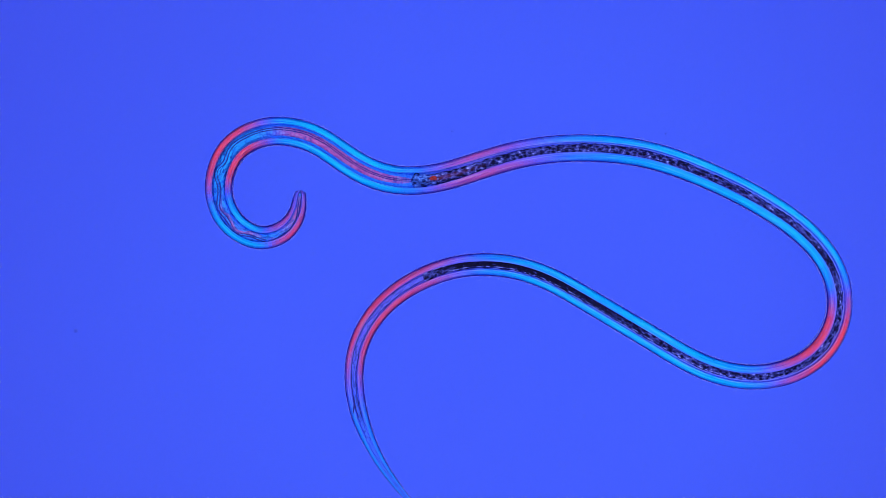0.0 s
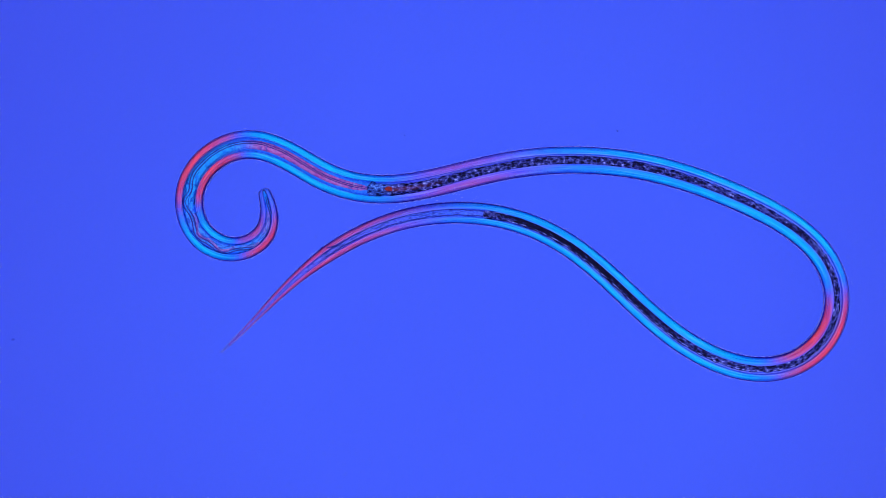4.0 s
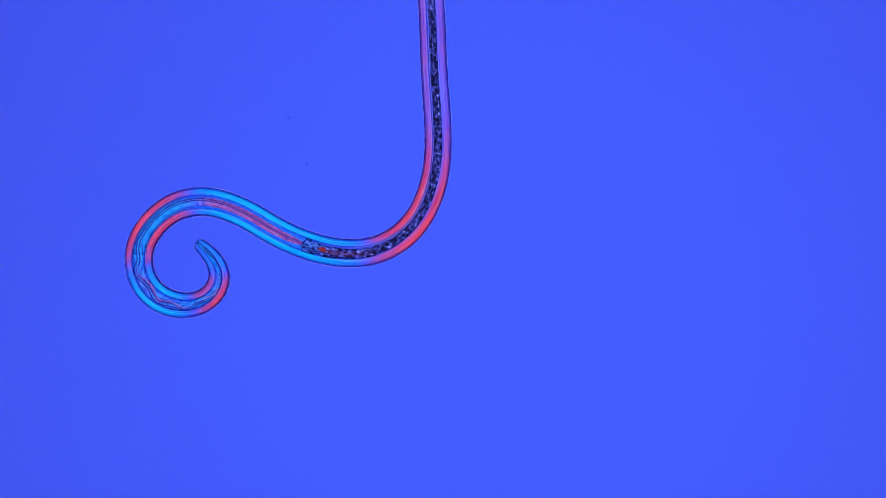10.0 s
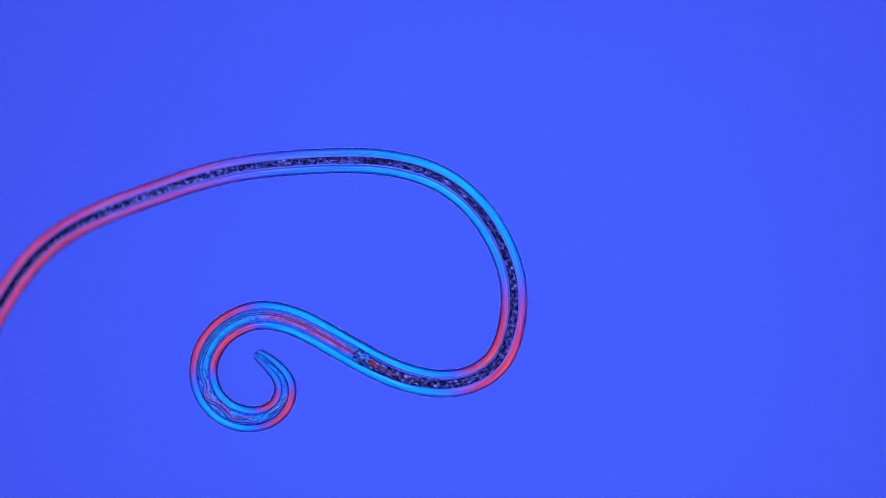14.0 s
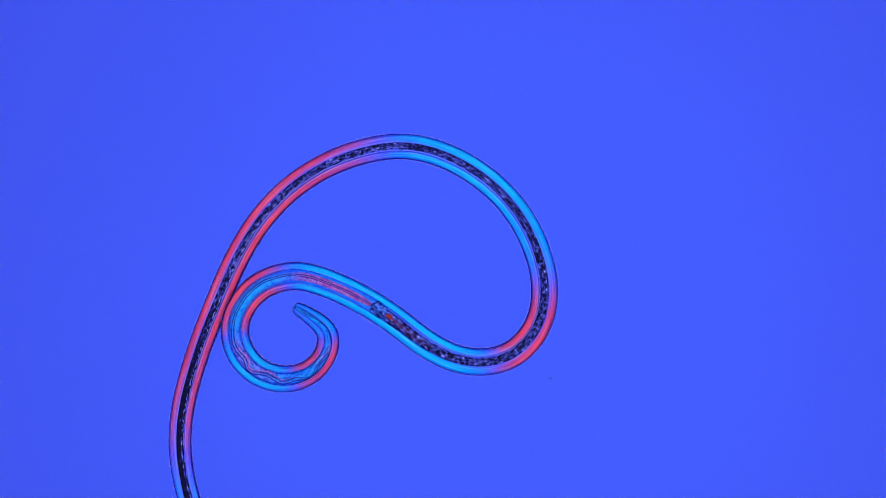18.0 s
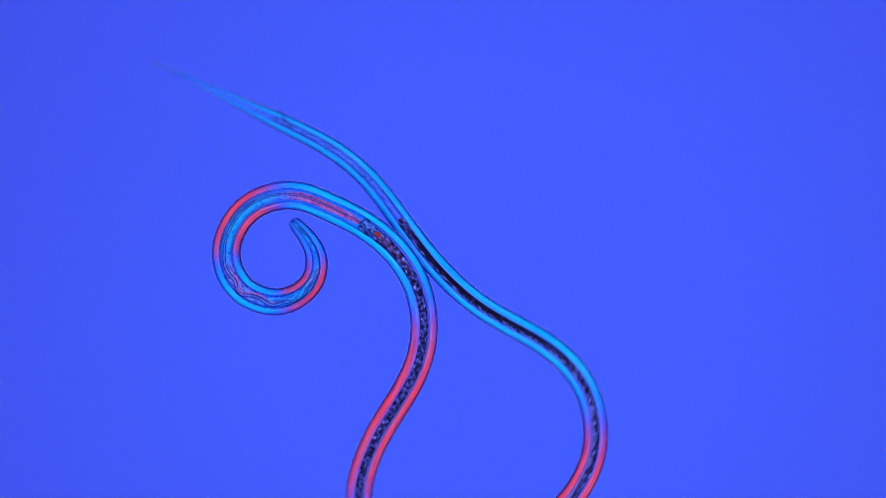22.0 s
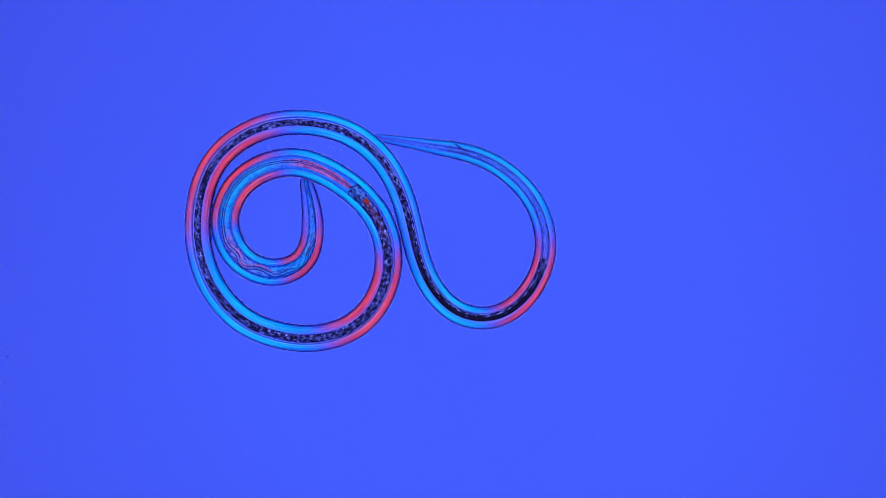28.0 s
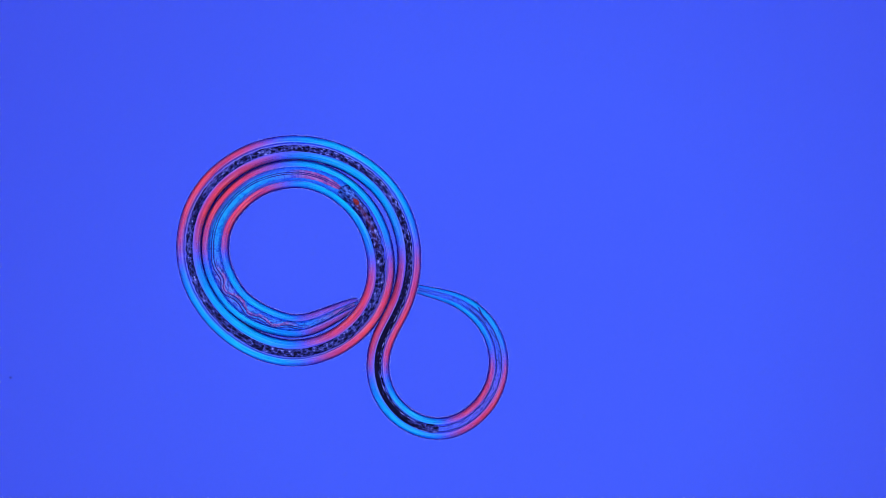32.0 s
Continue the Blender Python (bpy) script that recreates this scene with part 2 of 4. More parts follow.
def field_mat():
    """The lamp's field. The view's vignette is put into its glow: brightest near the axis, a little dimmer to its rim.
    """
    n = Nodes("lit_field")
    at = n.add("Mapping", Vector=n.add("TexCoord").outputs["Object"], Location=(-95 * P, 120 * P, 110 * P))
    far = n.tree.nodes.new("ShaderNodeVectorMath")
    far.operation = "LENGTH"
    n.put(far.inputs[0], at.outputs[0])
    vignette = n.add("MapRange", Value=far.outputs["Value"], From_Min=420 * P, From_Max=1120 * P).outputs[0]
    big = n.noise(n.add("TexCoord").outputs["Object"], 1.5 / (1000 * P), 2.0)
    vignette = n.math("MULTIPLY_ADD", n.math("SUBTRACT", big, 0.5), 0.25, vignette)
    tone = n.ramp(vignette, [(0.0, (0.053, 0.106, 1.0)), (1.0, (0.046, 0.079, 0.83))])
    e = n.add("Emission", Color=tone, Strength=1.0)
    return n.done(e.outputs[0])


def glass_mat():
    n = Nodes("slide_glass")
    g = n.add("BsdfGlossy", Color=(1, 1, 1, 1), Roughness=0.15)
    return n.done(n.clear(0.998, g.outputs[0]))


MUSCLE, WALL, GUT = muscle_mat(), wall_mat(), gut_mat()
CORE = core_mat("body_cavity", FIBRE, 0.15, 0.11, 1.5)
PHARYNX = core_mat("pharynx", CROSS, 0.10, 0.85, 0.9, 0.6)
LINING = core_mat("lumen_lining", CROSS, 0.70, 0.80, 0.9, gleam=0.06)
LUMEN = plain_mat("lumen", (0.028, 0.030, 0.36), 0.6)
RECTUM = plain_mat("hind_gut", (0.034, 0.040, 0.32))
ORANGE = plain_mat("orange_body", (0.33, 0.040, 0.060), 0.85, 5.0)
SPECK = plain_mat("speck", (0.02, 0.02, 0.10))
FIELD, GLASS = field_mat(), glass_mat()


# ---- meshes ----
def mesh(name, verts, faces, uvs, mat):
    me = bpy.data.meshes.new(name)
    me.from_pydata([(x * P, y * P, z * P) for x, y, z in verts], [], faces)
    layer = me.uv_layers.new(name="UVMap")
    layer.data.foreach_set("uv", [c for l in me.loops for c in uvs[l.vertex_index]])
    me.materials.append(mat)
    me.shade_smooth()
    return me


def part(name, me, parent, label=""):
    ob = new(name, me)
    ob.parent = parent
    return tagged(ob, label)


def sweep(name, sections, mat, closed=True, caps=True):
    """A solid from cross sections: each a list of (x, y, z, u, v)."""
    verts, uvs, faces = [], [], []
    n = len(sections[0])
    for sec in sections:
        verts += [p[:3] for p in sec]
        uvs += [p[3:] for p in sec]
    for k in range(len(sections) - 1):
        for i in range(n if closed else n - 1):
            j = (i + 1) % n
            faces.append((k * n + i, k * n + j, (k + 1) * n + j, (k + 1) * n + i))
    if caps:                                               # end faces with corners of their own stay flat
        for sec, turn in ((sections[0], -1), (sections[-1], 1)):
            k = len(verts)
            verts += [p[:3] for p in sec]
            uvs += [p[3:] for p in sec]
            faces.append(tuple(range(k, k + n))[::turn])
    return mesh(name, verts, faces, uvs, mat)


# ---- stage: lit field and glass slide ----
def slab(name, half_x, half_y, top, bottom, mat):
    c = [(-half_x, -half_y), (half_x, -half_y), (half_x, half_y), (-half_x, half_y)]
    verts = [(x, y, bottom) for x, y in c] + [(x, y, top) for x, y in c]
    faces = [(3, 2, 1, 0), (4, 5, 6, 7)] + [(i, (i + 1) % 4, 4 + (i + 1) % 4, 4 + i) for i in range(4)]
    me = bpy.data.meshes.new(name)
    me.from_pydata([(x * P, y * P, z * P) for x, y, z in verts], [], faces)
    me.materials.append(mat)
    return new(name, me)


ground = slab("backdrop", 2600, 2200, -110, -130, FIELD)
tagged(ground, "glowing blue field under the glass slide, dimmed towards its edges", "backdrop", kind="structure")
slide = slab("glass_slide", 2400, 2000, 0, -100, GLASS)
tagged(slide, "clear flat glass slide over the blue lit field", "glass slide", kind="structure")

# ---- the roundworm: lengths and widths along its body ----
RADIUS_AT = [0, 0.8, 2, 4, 8, 14, 25, 50, 85, 135, 200, 300, 680, 900, 1100, 1500, 1900, 2200, 2400, 2550, 2650, 2692, 2760, 2809, 2866, 2918, 2950]
RADIUS = [3.0, 6.0, 8.0, 9.4, 10.6, 11.9, 13.3, 16.2, 19.2, 20.8, 23.5, 25, 25, 24, 23.6, 22.3, 21.4, 20.2, 19.3, 17.6, 16.2, 15, 10.3, 7.6, 4.6, 2.4, 0.7]
GUT_START, GUT_END, VENT, LENGTH = 665, 2394, 2692, 2950
# width of the pale light fringe painted outside the flanks
HALO = 1.5
STATIONS = np.concatenate([np.linspace(0, 665, 121), np.linspace(665, 2395, 289)[1:], np.linspace(2395, LENGTH, 90)[1:]])


def radius(s):
    return float(np.interp(s, RADIUS_AT, RADIUS))


def rings(a, b, count=2, over=1.2):
    """Stations along one segment, counted from its middle, with a little overlap."""
    mid = (a + b) / 2
    return [(s - mid, min(max(s, 0), LENGTH)) for s in np.linspace(a - over, b + over, count)]


def tube(name, a, b, mat, wide, side=lambda s: 0.0, high=lambda s: 0.0, sides=14, lumpy=0.0, count=2, over=1.2, caps=True, rim=False):
    secs = []
    for x, s in rings(a, b, count, over):
        r0 = radius(s)
        r, sec = wide(s), []
        for i in range(sides):
            w = 2 * math.pi * i / sides
            q = r * (1 + lumpy * noise.noise((s * 0.13, math.cos(w) * 1.4, math.sin(w) * 1.4)))
            y, z = side(s) + q * math.cos(w), high(s) + q * math.sin(w)
            if rim:                                        # depth in from the flank
                v = 1 - (r0 - abs(y)) / min(24, 1.2 * r0 + 6)
            elif lumpy:                                    # way round from the back
                v = (w - math.pi / 2 if w < 1.5 * math.pi else w - 2.5 * math.pi) * r / 10
            else:
                v = y / max(r0, 0.1)
            sec.append((x, y, z, s / 10, v))
        secs.append(sec)
    return sweep(name, secs, mat, caps=caps)


def band(name, a, b, sign, mat, inner):
    """A crescent of muscle along one flank."""
    secs = []
    for x, s in rings(a, b):
        r0 = radius(s)
        r, top = r0 * 0.965, math.acos(inner / 0.965)
        sec = [(x, sign * r * math.cos(w), r * math.sin(w), s / 10, sign * r * math.cos(w) / r0) for w in np.linspace(-top, top, 11)]
        secs.append(sec if sign > 0 else sec[::-1])
    return sweep(name, secs, mat)


def floor_strip(name, a, b, mat, inner, top):
    """The tissue that fills the body between the two flanks."""
    secs = []
    for x, s in rings(a, b):
        r0 = radius(s)
        r, low = r0 * 0.94, math.acos(inner / 0.94)
        sec = [(x, r * math.cos(w), r * math.sin(w), s / 10, math.cos(w)) for w in np.linspace(-math.pi + low, -low, 7)]
        sec += [(x, y * r0, (top + 0.08 * math.cos(y * 5)) * r0, s / 10, y) for y in np.linspace(inner, -inner, 7)]
        secs.append(sec)
    return sweep(name, secs, mat)


worm = new("roundworm")
tagged(worm, "long slender translucent roundworm, cyan and red flanks, dark gut", "roundworm")
SEGMENTS = []


LUMEN_AT = [0, 30, 60, 112, 138, 165, 190, 212, 245, 275, 294, 320, 360, 450, 520, 650]
LUMEN_SIDE = [0, 1, 6, 7, -1, 9, 1, 7, -4, 10, -3, 5, 3, 4, 2, 0]


def lumen_side(s):
    kink = 1.3 * noise.noise((s * 0.045, 3.0, 0.0)) + 0.5 * noise.noise((s * 0.21, 7.0, 0.0))
    return kink + sum(float(np.interp(s + d, LUMEN_AT, LUMEN_SIDE)) for d in (-7, -3.5, 0, 3.5, 7)) / 5


def on_pharynx(s, w, off):
    """Height of the pharynx's back where the lumen shows through."""
    r, y = radius(s), lumen_side(s) + off
    return 0.34 * r + math.sqrt(max((w * r) ** 2 - y * y, 1.0)) + 0.3


def build_segment(a, b):
    s = (a + b) / 2
    kind = "head_segment" if s < 130 else "neck_segment" if s < GUT_START else "trunk_segment" if s < GUT_END else "tail_segment"
    seg = part(kind, tube(kind, a, b, WALL, lambda q: radius(q) + HALO, sides=32, count=12 if s < 6 else 4 if s < 30 else 2, caps=s < 6 or s > LENGTH - 6, rim=True), worm)
    SEGMENTS.append(seg)
    if s > 2934:
        return
    inner = float(np.interp(s, [0, 80, 200, 600, 668, 700, 800, 900, 2300, 2392, 2450], [0.36, 0.36, 0.50, 0.50, 0.52, 0.52, 0.48, 0.44, 0.42, 0.40, 0.35]))
    lean = float(np.interp(s, [690, 850, 2300, 2390], [0, 1, 1, 0]))         # the gut lies off the middle, and one muscle reaches up to it
    for sign in (1, -1):
        part("muscle_band", band("muscle_band", a, b, sign, MUSCLE, inner if sign > 0 else inner - 0.13 * lean), seg)
    part("body_cavity", floor_strip("body_cavity", a, b, CORE, inner + 0.02, 0.55), seg)
    if 11 < s < GUT_START:
        w = float(np.interp(s, [12, 60, 130, 200, 300, 420, 600, 640, 668], [0.38, 0.36, 0.42, 0.48, 0.46, 0.39, 0.37, 0.35, 0.30]))
        part("pharynx", tube("pharynx", a, b, PHARYNX, lambda q: w * radius(q), high=lambda q: 0.34 * radius(q), sides=14), seg)
        if 14 < s < 663:
            gape = float(np.interp(s, [0, 30, 150, 190, 310, 360, 650], [1.0, 1.5, 1.8, 2.6, 2.6, 1.8, 1.4]))
            thick = float(np.interp(s, [0, 150, 190, 310, 360, 650], [0.7, 0.75, 0.85, 0.85, 0.75, 0.6]))
            if 100 < s < 335:
                part("lumen_lining", tube("lumen_lining", a, b, LINING, lambda q: 4.8, side=lambda q: lumen_side(q) - 4.0,
                                          high=lambda q: on_pharynx(q, w, -4.0) - 4.5, sides=10), seg, "pinkish lining beside the throat's channel")
            for off in (-gape, gape):
                part("lumen", tube("lumen", a, b, LUMEN, lambda q: thick + 0.3 * noise.noise((q * 0.15, off, 0)), side=lambda q: lumen_side(q) + off,
                                   high=lambda q: on_pharynx(q, w, off), sides=6), seg)
    elif GUT_START <= s < GUT_END:
        part("intestine", tube("intestine", a, b, GUT, lambda q: float(np.interp(q, [665, 668, 673, 683, 693, 760, 850, 1000, 1300, 1700, 2000, 2370, 2390, 2394], [5.5, 10.8, 13.6, 12.9, 10.2, 9.5, 10.1, 10.4, 8.8, 7.9, 8.5, 8.9, 8.4, 6.5])),
                               side=lambda q: -(0.04 + 0.07 * lean) * radius(q), high=lambda q: 0.42 * radius(q), sides=18, lumpy=0.20, count=4), seg)
    elif s < VENT:
        for off in (-0.28, 0.25):
            lean = off * float(np.interp(s, [2400, 2600, 2665, 2692], [0.9, 1.1, 0.9, 0.5]))
            part("hind_gut", tube("hind_gut", a, b, RECTUM, lambda q: float(np.interp(q, [2400, 2540, 2630, 2692], [0.45, 0.5, 0.65, 0.7])), side=lambda q: lean * radius(q) - 0.5 + 2.0 * noise.noise((q * 0.06, off, 0)),
                                  high=lambda q: 0.62 * radius(q), sides=6), seg)


for a, b in zip(STATIONS[:-1], STATIONS[1:]):
    build_segment(float(a), float(b))


def blob(name, parent, size, place, mat, label="", lump=0.25, seed=0):
    bm = bmesh.new()
    bmesh.ops.create_icosphere(bm, subdivisions=2, radius=1.0)
    for v in bm.verts:
        k = 1 + lump * noise.noise(v.co * 1.7 + Vector((seed, 0, 0)))
        v.co = Vector((v.co.x * size[0] * k, v.co.y * size[1] * k, v.co.z * size[2] * k)) * P
    me = bpy.data.meshes.new(name)
    bm.to_mesh(me)
    bm.free()
    me.materials.append(mat)
    me.shade_smooth()
    ob = new(name, me)
    ob.location = [c * P for c in place]
    if parent:
        ob.parent = parent
    return tagged(ob, label)


def segment_at(s):
    return SEGMENTS[int(np.searchsorted(STATIONS, s)) - 1]


blob("orange_body", segment_at(GUT_START + 40), (7.2, 3.9, 2.8), (0, 0.5, 0.42 * 25 + 11.8), ORANGE, "small orange-red body in the gut's fore end", 0.35)

blob("mouth", SEGMENTS[0], (2.6, 1.3, 2), (1.0, 0, 6), LUMEN, "dark mouth opening")
vent = segment_at(VENT - 15)                              # a slanting slit from the gut's end out to the flank
slit = blob("vent_slit", vent, (15, 1.3, 1.4), (-3, -6.2, 14.0), LUMEN, "dark slanting slit of the vent", 0.5)
slit.rotation_euler = (0, 0.22, -0.38)
lip = blob("vent_lip", segment_at(VENT), (5, 1.7, 3), (0, -14.9, 2), LUMEN, "small dark lip of the vent at the flank")
lip.rotation_euler = (0, 0, -0.25)


# ---- specks of dust in the water and on the glass ----
def speck(r, x, y, seed, drifting):
    ob = blob("dust_speck", None, (r, r * 0.8, r * 0.6), (x - 784, 441 - y, r * 0.5), SPECK, lump=0.6, seed=seed)
    return tagged(ob, "tiny dark dust speck drifting over the slide" if drifting else "tiny dark dust speck lying on the slide",
                  "dust speck", "dust specks")


for k, (x, y, r) in enumerate([(1033, 660, 1.0), (1088, 67, 0.8), (1168, 370, 0.7), (1457, 444, 0.8), (373, 142, 0.7), (1235, 113, 0.7)]):
    speck(r, x, y, k, False)
DRIFTS = [
    (1.7, [(0, 1180, 236), (1, 1157, 240), (2, 1115, 250), (3, 1115, 252), (5.5, 998, 173), (6, 957, 163), (6.5, 936, 153), (7, 898, 135),
           (7.5, 743, 133), (8, 675, 150), (8.5, 634, 168), (9.5, 574, 270), (10, 542, 290), (12, 257, 507), (14, -60, 700), (32, -90, 720)]),
    (1.8, [(0, 130, 587), (1, 95, 592), (2, 50, 600), (3, 48, 600), (6, -60, 610), (32, -90, 620)]),
    (1.7, [(0, 960, 1000), (14, 975, 940), (17, 970, 698), (18, 975, 671), (19, 960, 685), (20, 868, 736), (20.5, 727, 758), (21, 678, 733),
           (21.5, 643, 710), (22, 605, 646), (22.5, 575, 611), (23, 557, 578), (23.5, 537, 557), (25.5, 538, 553), (27, 538, 570), (28, 538, 598), (32, 520, 624)]),
    (1.4, [(0, 800, 232), (3, 735, 238), (5.5, 668, 246), (6.5, 618, 255), (7, 596, 258), (8, 545, 265), (9, 520, 300), (12, 500, -60), (32, 480, -80)]),
    (1.6, [(0, -70, 300), (22, -50, 280), (23.5, 88, 233), (24, 90, 217), (25, 70, 200), (27, -60, 180), (32, -80, 180)]),
    (1.8, [(0, -60, 560), (26, -30, 590), (28, 8, 632), (29, 10, 648), (30, 12, 662), (31, 12, 664), (32, 14, 670)]),
]
SPECKS = [speck(0.8 * r, rows[0][1], rows[0][2], 10 + k, True) for k, (r, rows) in enumerate(DRIFTS)]

# ---- how the worm lies, time by time: its line from the head's tip to the tail's ----
NODES = np.concatenate([np.arange(0, 640, 40), np.linspace(640, LENGTH, 31)])
BENDS = []


def bend(t, *xy):
    BENDS.append((t, np.array(xy, float).reshape(-1, 2)))


# ---- body line ----
bend(0, 531, 338, 525, 378, 502, 409, 464, 421, 427, 408, 400, 379, 388, 340, 393, 301, 412, 266, 444, 243, 483, 233, 523, 236, 561, 249, 595, 270, 628, 292, 665, 310, 704, 319, 780, 314, 854, 292, 929, 272, 1006, 263, 1083, 265, 1159, 278, 1232, 303, 1303, 335, 1370, 373, 1431, 420, 1475, 483, 1483, 559, 1447, 626, 1379, 662, 1302, 665, 1229, 642, 1162, 604, 1095, 564, 1029, 525, 960, 489, 886, 470, 809, 473, 736, 499, 675, 545, 635, 611, 627, 687, 645, 762, 680, 831, 727, 892, 778, 951)
bend(0.5, 526, 336, 523, 376, 503, 410, 466, 424, 428, 414, 399, 387, 385, 349, 387, 310, 405, 274, 436, 249, 474, 237, 514, 239, 552, 252, 587, 272, 620, 294, 657, 311, 696, 320, 772, 315, 846, 294, 921, 275, 998, 268, 1075, 270, 1151, 283, 1224, 308, 1295, 340, 1365, 373, 1428, 419, 1472, 482, 1484, 557, 1450, 625, 1383, 662, 1306, 664, 1233, 638, 1166, 601, 1099, 561, 1034, 520, 966, 482, 893, 461, 816, 462, 743, 487, 681, 533, 637, 596, 623, 671, 636, 747, 666, 818, 705, 885, 748, 949)
bend(1, 508, 334, 509, 374, 493, 410, 458, 427, 418, 422, 386, 399, 369, 363, 369, 324, 385, 287, 414, 260, 451, 245, 491, 245, 529, 257, 564, 276, 598, 297, 634, 314, 673, 323, 750, 319, 824, 298, 899, 280, 976, 275, 1053, 277, 1129, 291, 1202, 316, 1273, 347, 1346, 376, 1410, 419, 1455, 483, 1472, 556, 1441, 625, 1374, 664, 1298, 666, 1226, 637, 1158, 601, 1091, 561, 1028, 516, 963, 475, 890, 450, 813, 449, 740, 471, 677, 516, 627, 574, 602, 646, 605, 723, 626, 797, 651, 870, 679, 942)
bend(1.5, 493, 333, 494, 373, 480, 411, 447, 431, 407, 428, 373, 408, 354, 373, 353, 333, 368, 296, 396, 268, 433, 252, 472, 251, 511, 262, 546, 281, 580, 302, 616, 318, 655, 327, 732, 324, 806, 305, 881, 287, 958, 281, 1035, 283, 1111, 297, 1184, 321, 1255, 351, 1327, 381, 1393, 422, 1442, 481, 1459, 555, 1431, 625, 1366, 667, 1290, 670, 1218, 642, 1150, 606, 1085, 564, 1022, 518, 959, 474, 887, 447, 810, 442, 736, 460, 670, 500, 617, 555, 581, 623, 572, 699, 584, 775, 601, 850, 616, 926)
bend(2, 475, 333, 475, 373, 463, 411, 431, 433, 391, 432, 357, 413, 337, 379, 335, 339, 349, 302, 377, 273, 413, 256, 452, 254, 491, 265, 526, 283, 560, 304, 597, 321, 635, 330, 712, 328, 787, 310, 862, 292, 938, 286, 1015, 288, 1091, 300, 1165, 323, 1236, 352, 1306, 384, 1373, 422, 1426, 477, 1444, 551, 1418, 622, 1356, 666, 1280, 671, 1208, 643, 1140, 607, 1077, 563, 1016, 514, 955, 468, 884, 437, 808, 427, 733, 439, 663, 472, 606, 523, 560, 585, 538, 658, 538, 735, 546, 811, 546, 888)
bend(3, 476, 333, 478, 373, 468, 411, 436, 433, 397, 434, 362, 415, 342, 382, 339, 342, 352, 305, 379, 276, 414, 258, 454, 254, 492, 264, 528, 282, 562, 303, 597, 320, 636, 331, 712, 331, 787, 315, 861, 298, 938, 290, 1014, 292, 1090, 303, 1164, 323, 1236, 352, 1305, 384, 1371, 423, 1427, 478, 1450, 549, 1427, 621, 1366, 666, 1291, 673, 1221, 643, 1158, 599, 1101, 547, 1049, 490, 997, 435, 935, 391, 863, 368, 786, 366, 712, 383, 643, 417, 583, 465, 538, 526, 506, 596, 480, 668, 449, 738)
bend(5.5, 409, 343, 430, 376, 430, 415, 404, 444, 366, 451, 329, 438, 302, 409, 292, 372, 299, 333, 320, 300, 352, 277, 390, 267, 430, 272, 466, 287, 501, 306, 536, 325, 573, 339, 648, 350, 723, 338, 794, 311, 863, 279, 935, 253, 1010, 242, 1087, 242, 1162, 249, 1236, 268, 1310, 287, 1383, 308, 1452, 341, 1505, 395, 1526, 467, 1502, 538, 1444, 586, 1370, 602, 1295, 588, 1226, 557, 1160, 518, 1095, 478, 1027, 444, 956, 418, 882, 399, 806, 388, 730, 385, 654, 389, 579, 404, 507, 428, 433, 447)
bend(6, 379, 347, 399, 381, 401, 419, 375, 448, 337, 455, 300, 443, 273, 414, 265, 376, 272, 337, 294, 304, 326, 282, 364, 272, 403, 277, 440, 292, 475, 311, 509, 330, 546, 345, 621, 356, 696, 345, 767, 317, 833, 278, 901, 245, 976, 232, 1052, 230, 1128, 235, 1203, 249, 1276, 270, 1349, 292, 1419, 321, 1479, 367, 1514, 434, 1508, 509, 1464, 570, 1396, 602, 1320, 604, 1246, 582, 1177, 549, 1109, 517, 1039, 485, 970, 454, 898, 430, 825, 410, 750, 395, 674, 388, 599, 397, 524, 410, 448, 420)
bend(6.5, 375, 349, 392, 385, 391, 424, 364, 451, 325, 456, 289, 441, 265, 410, 257, 372, 267, 334, 290, 303, 324, 281, 362, 273, 401, 279, 437, 295, 471, 315, 505, 335, 542, 350, 617, 359, 692, 344, 760, 311, 824, 270, 892, 237, 966, 219, 1042, 213, 1118, 215, 1193, 227, 1267, 247, 1340, 269, 1411, 295, 1474, 337, 1521, 397, 1532, 471, 1498, 538, 1435, 579, 1360, 592, 1285, 582, 1213, 558, 1143, 529, 1073, 499, 1003, 469, 931, 443, 859, 420, 786, 398, 711, 386, 635, 393, 561, 410, 486, 427)
bend(7, 358, 351, 380, 384, 382, 422, 356, 451, 318, 459, 281, 446, 255, 417, 245, 379, 252, 340, 274, 308, 307, 286, 345, 276, 384, 281, 421, 295, 455, 314, 490, 333, 526, 349, 600, 363, 676, 353, 744, 317, 803, 270, 866, 226, 936, 198, 1011, 183, 1087, 182, 1163, 190, 1238, 206, 1311, 226, 1383, 251, 1451, 286, 1509, 334, 1548, 399, 1544, 474, 1504, 537, 1439, 575, 1364, 585, 1288, 580, 1213, 567, 1139, 551, 1065, 533, 991, 514, 918, 493, 844, 478, 768, 473, 694, 485, 626, 518, 561, 557)
bend(7.2, 350, 352, 372, 384, 375, 422, 350, 452, 312, 461, 275, 449, 249, 420, 238, 383, 245, 344, 266, 311, 298, 288, 336, 277, 375, 281, 412, 295, 446, 314, 480, 334, 516, 351, 590, 365, 665, 354, 732, 319, 792, 272, 852, 225, 919, 189, 992, 167, 1067, 160, 1143, 165, 1218, 179, 1292, 197, 1364, 220, 1433, 251, 1496, 293, 1548, 349, 1570, 421, 1555, 495, 1506, 551, 1436, 581, 1361, 588, 1285, 584, 1210, 573, 1135, 558, 1060, 545, 985, 533, 910, 522, 834, 517, 760, 530, 693, 567, 632, 613)
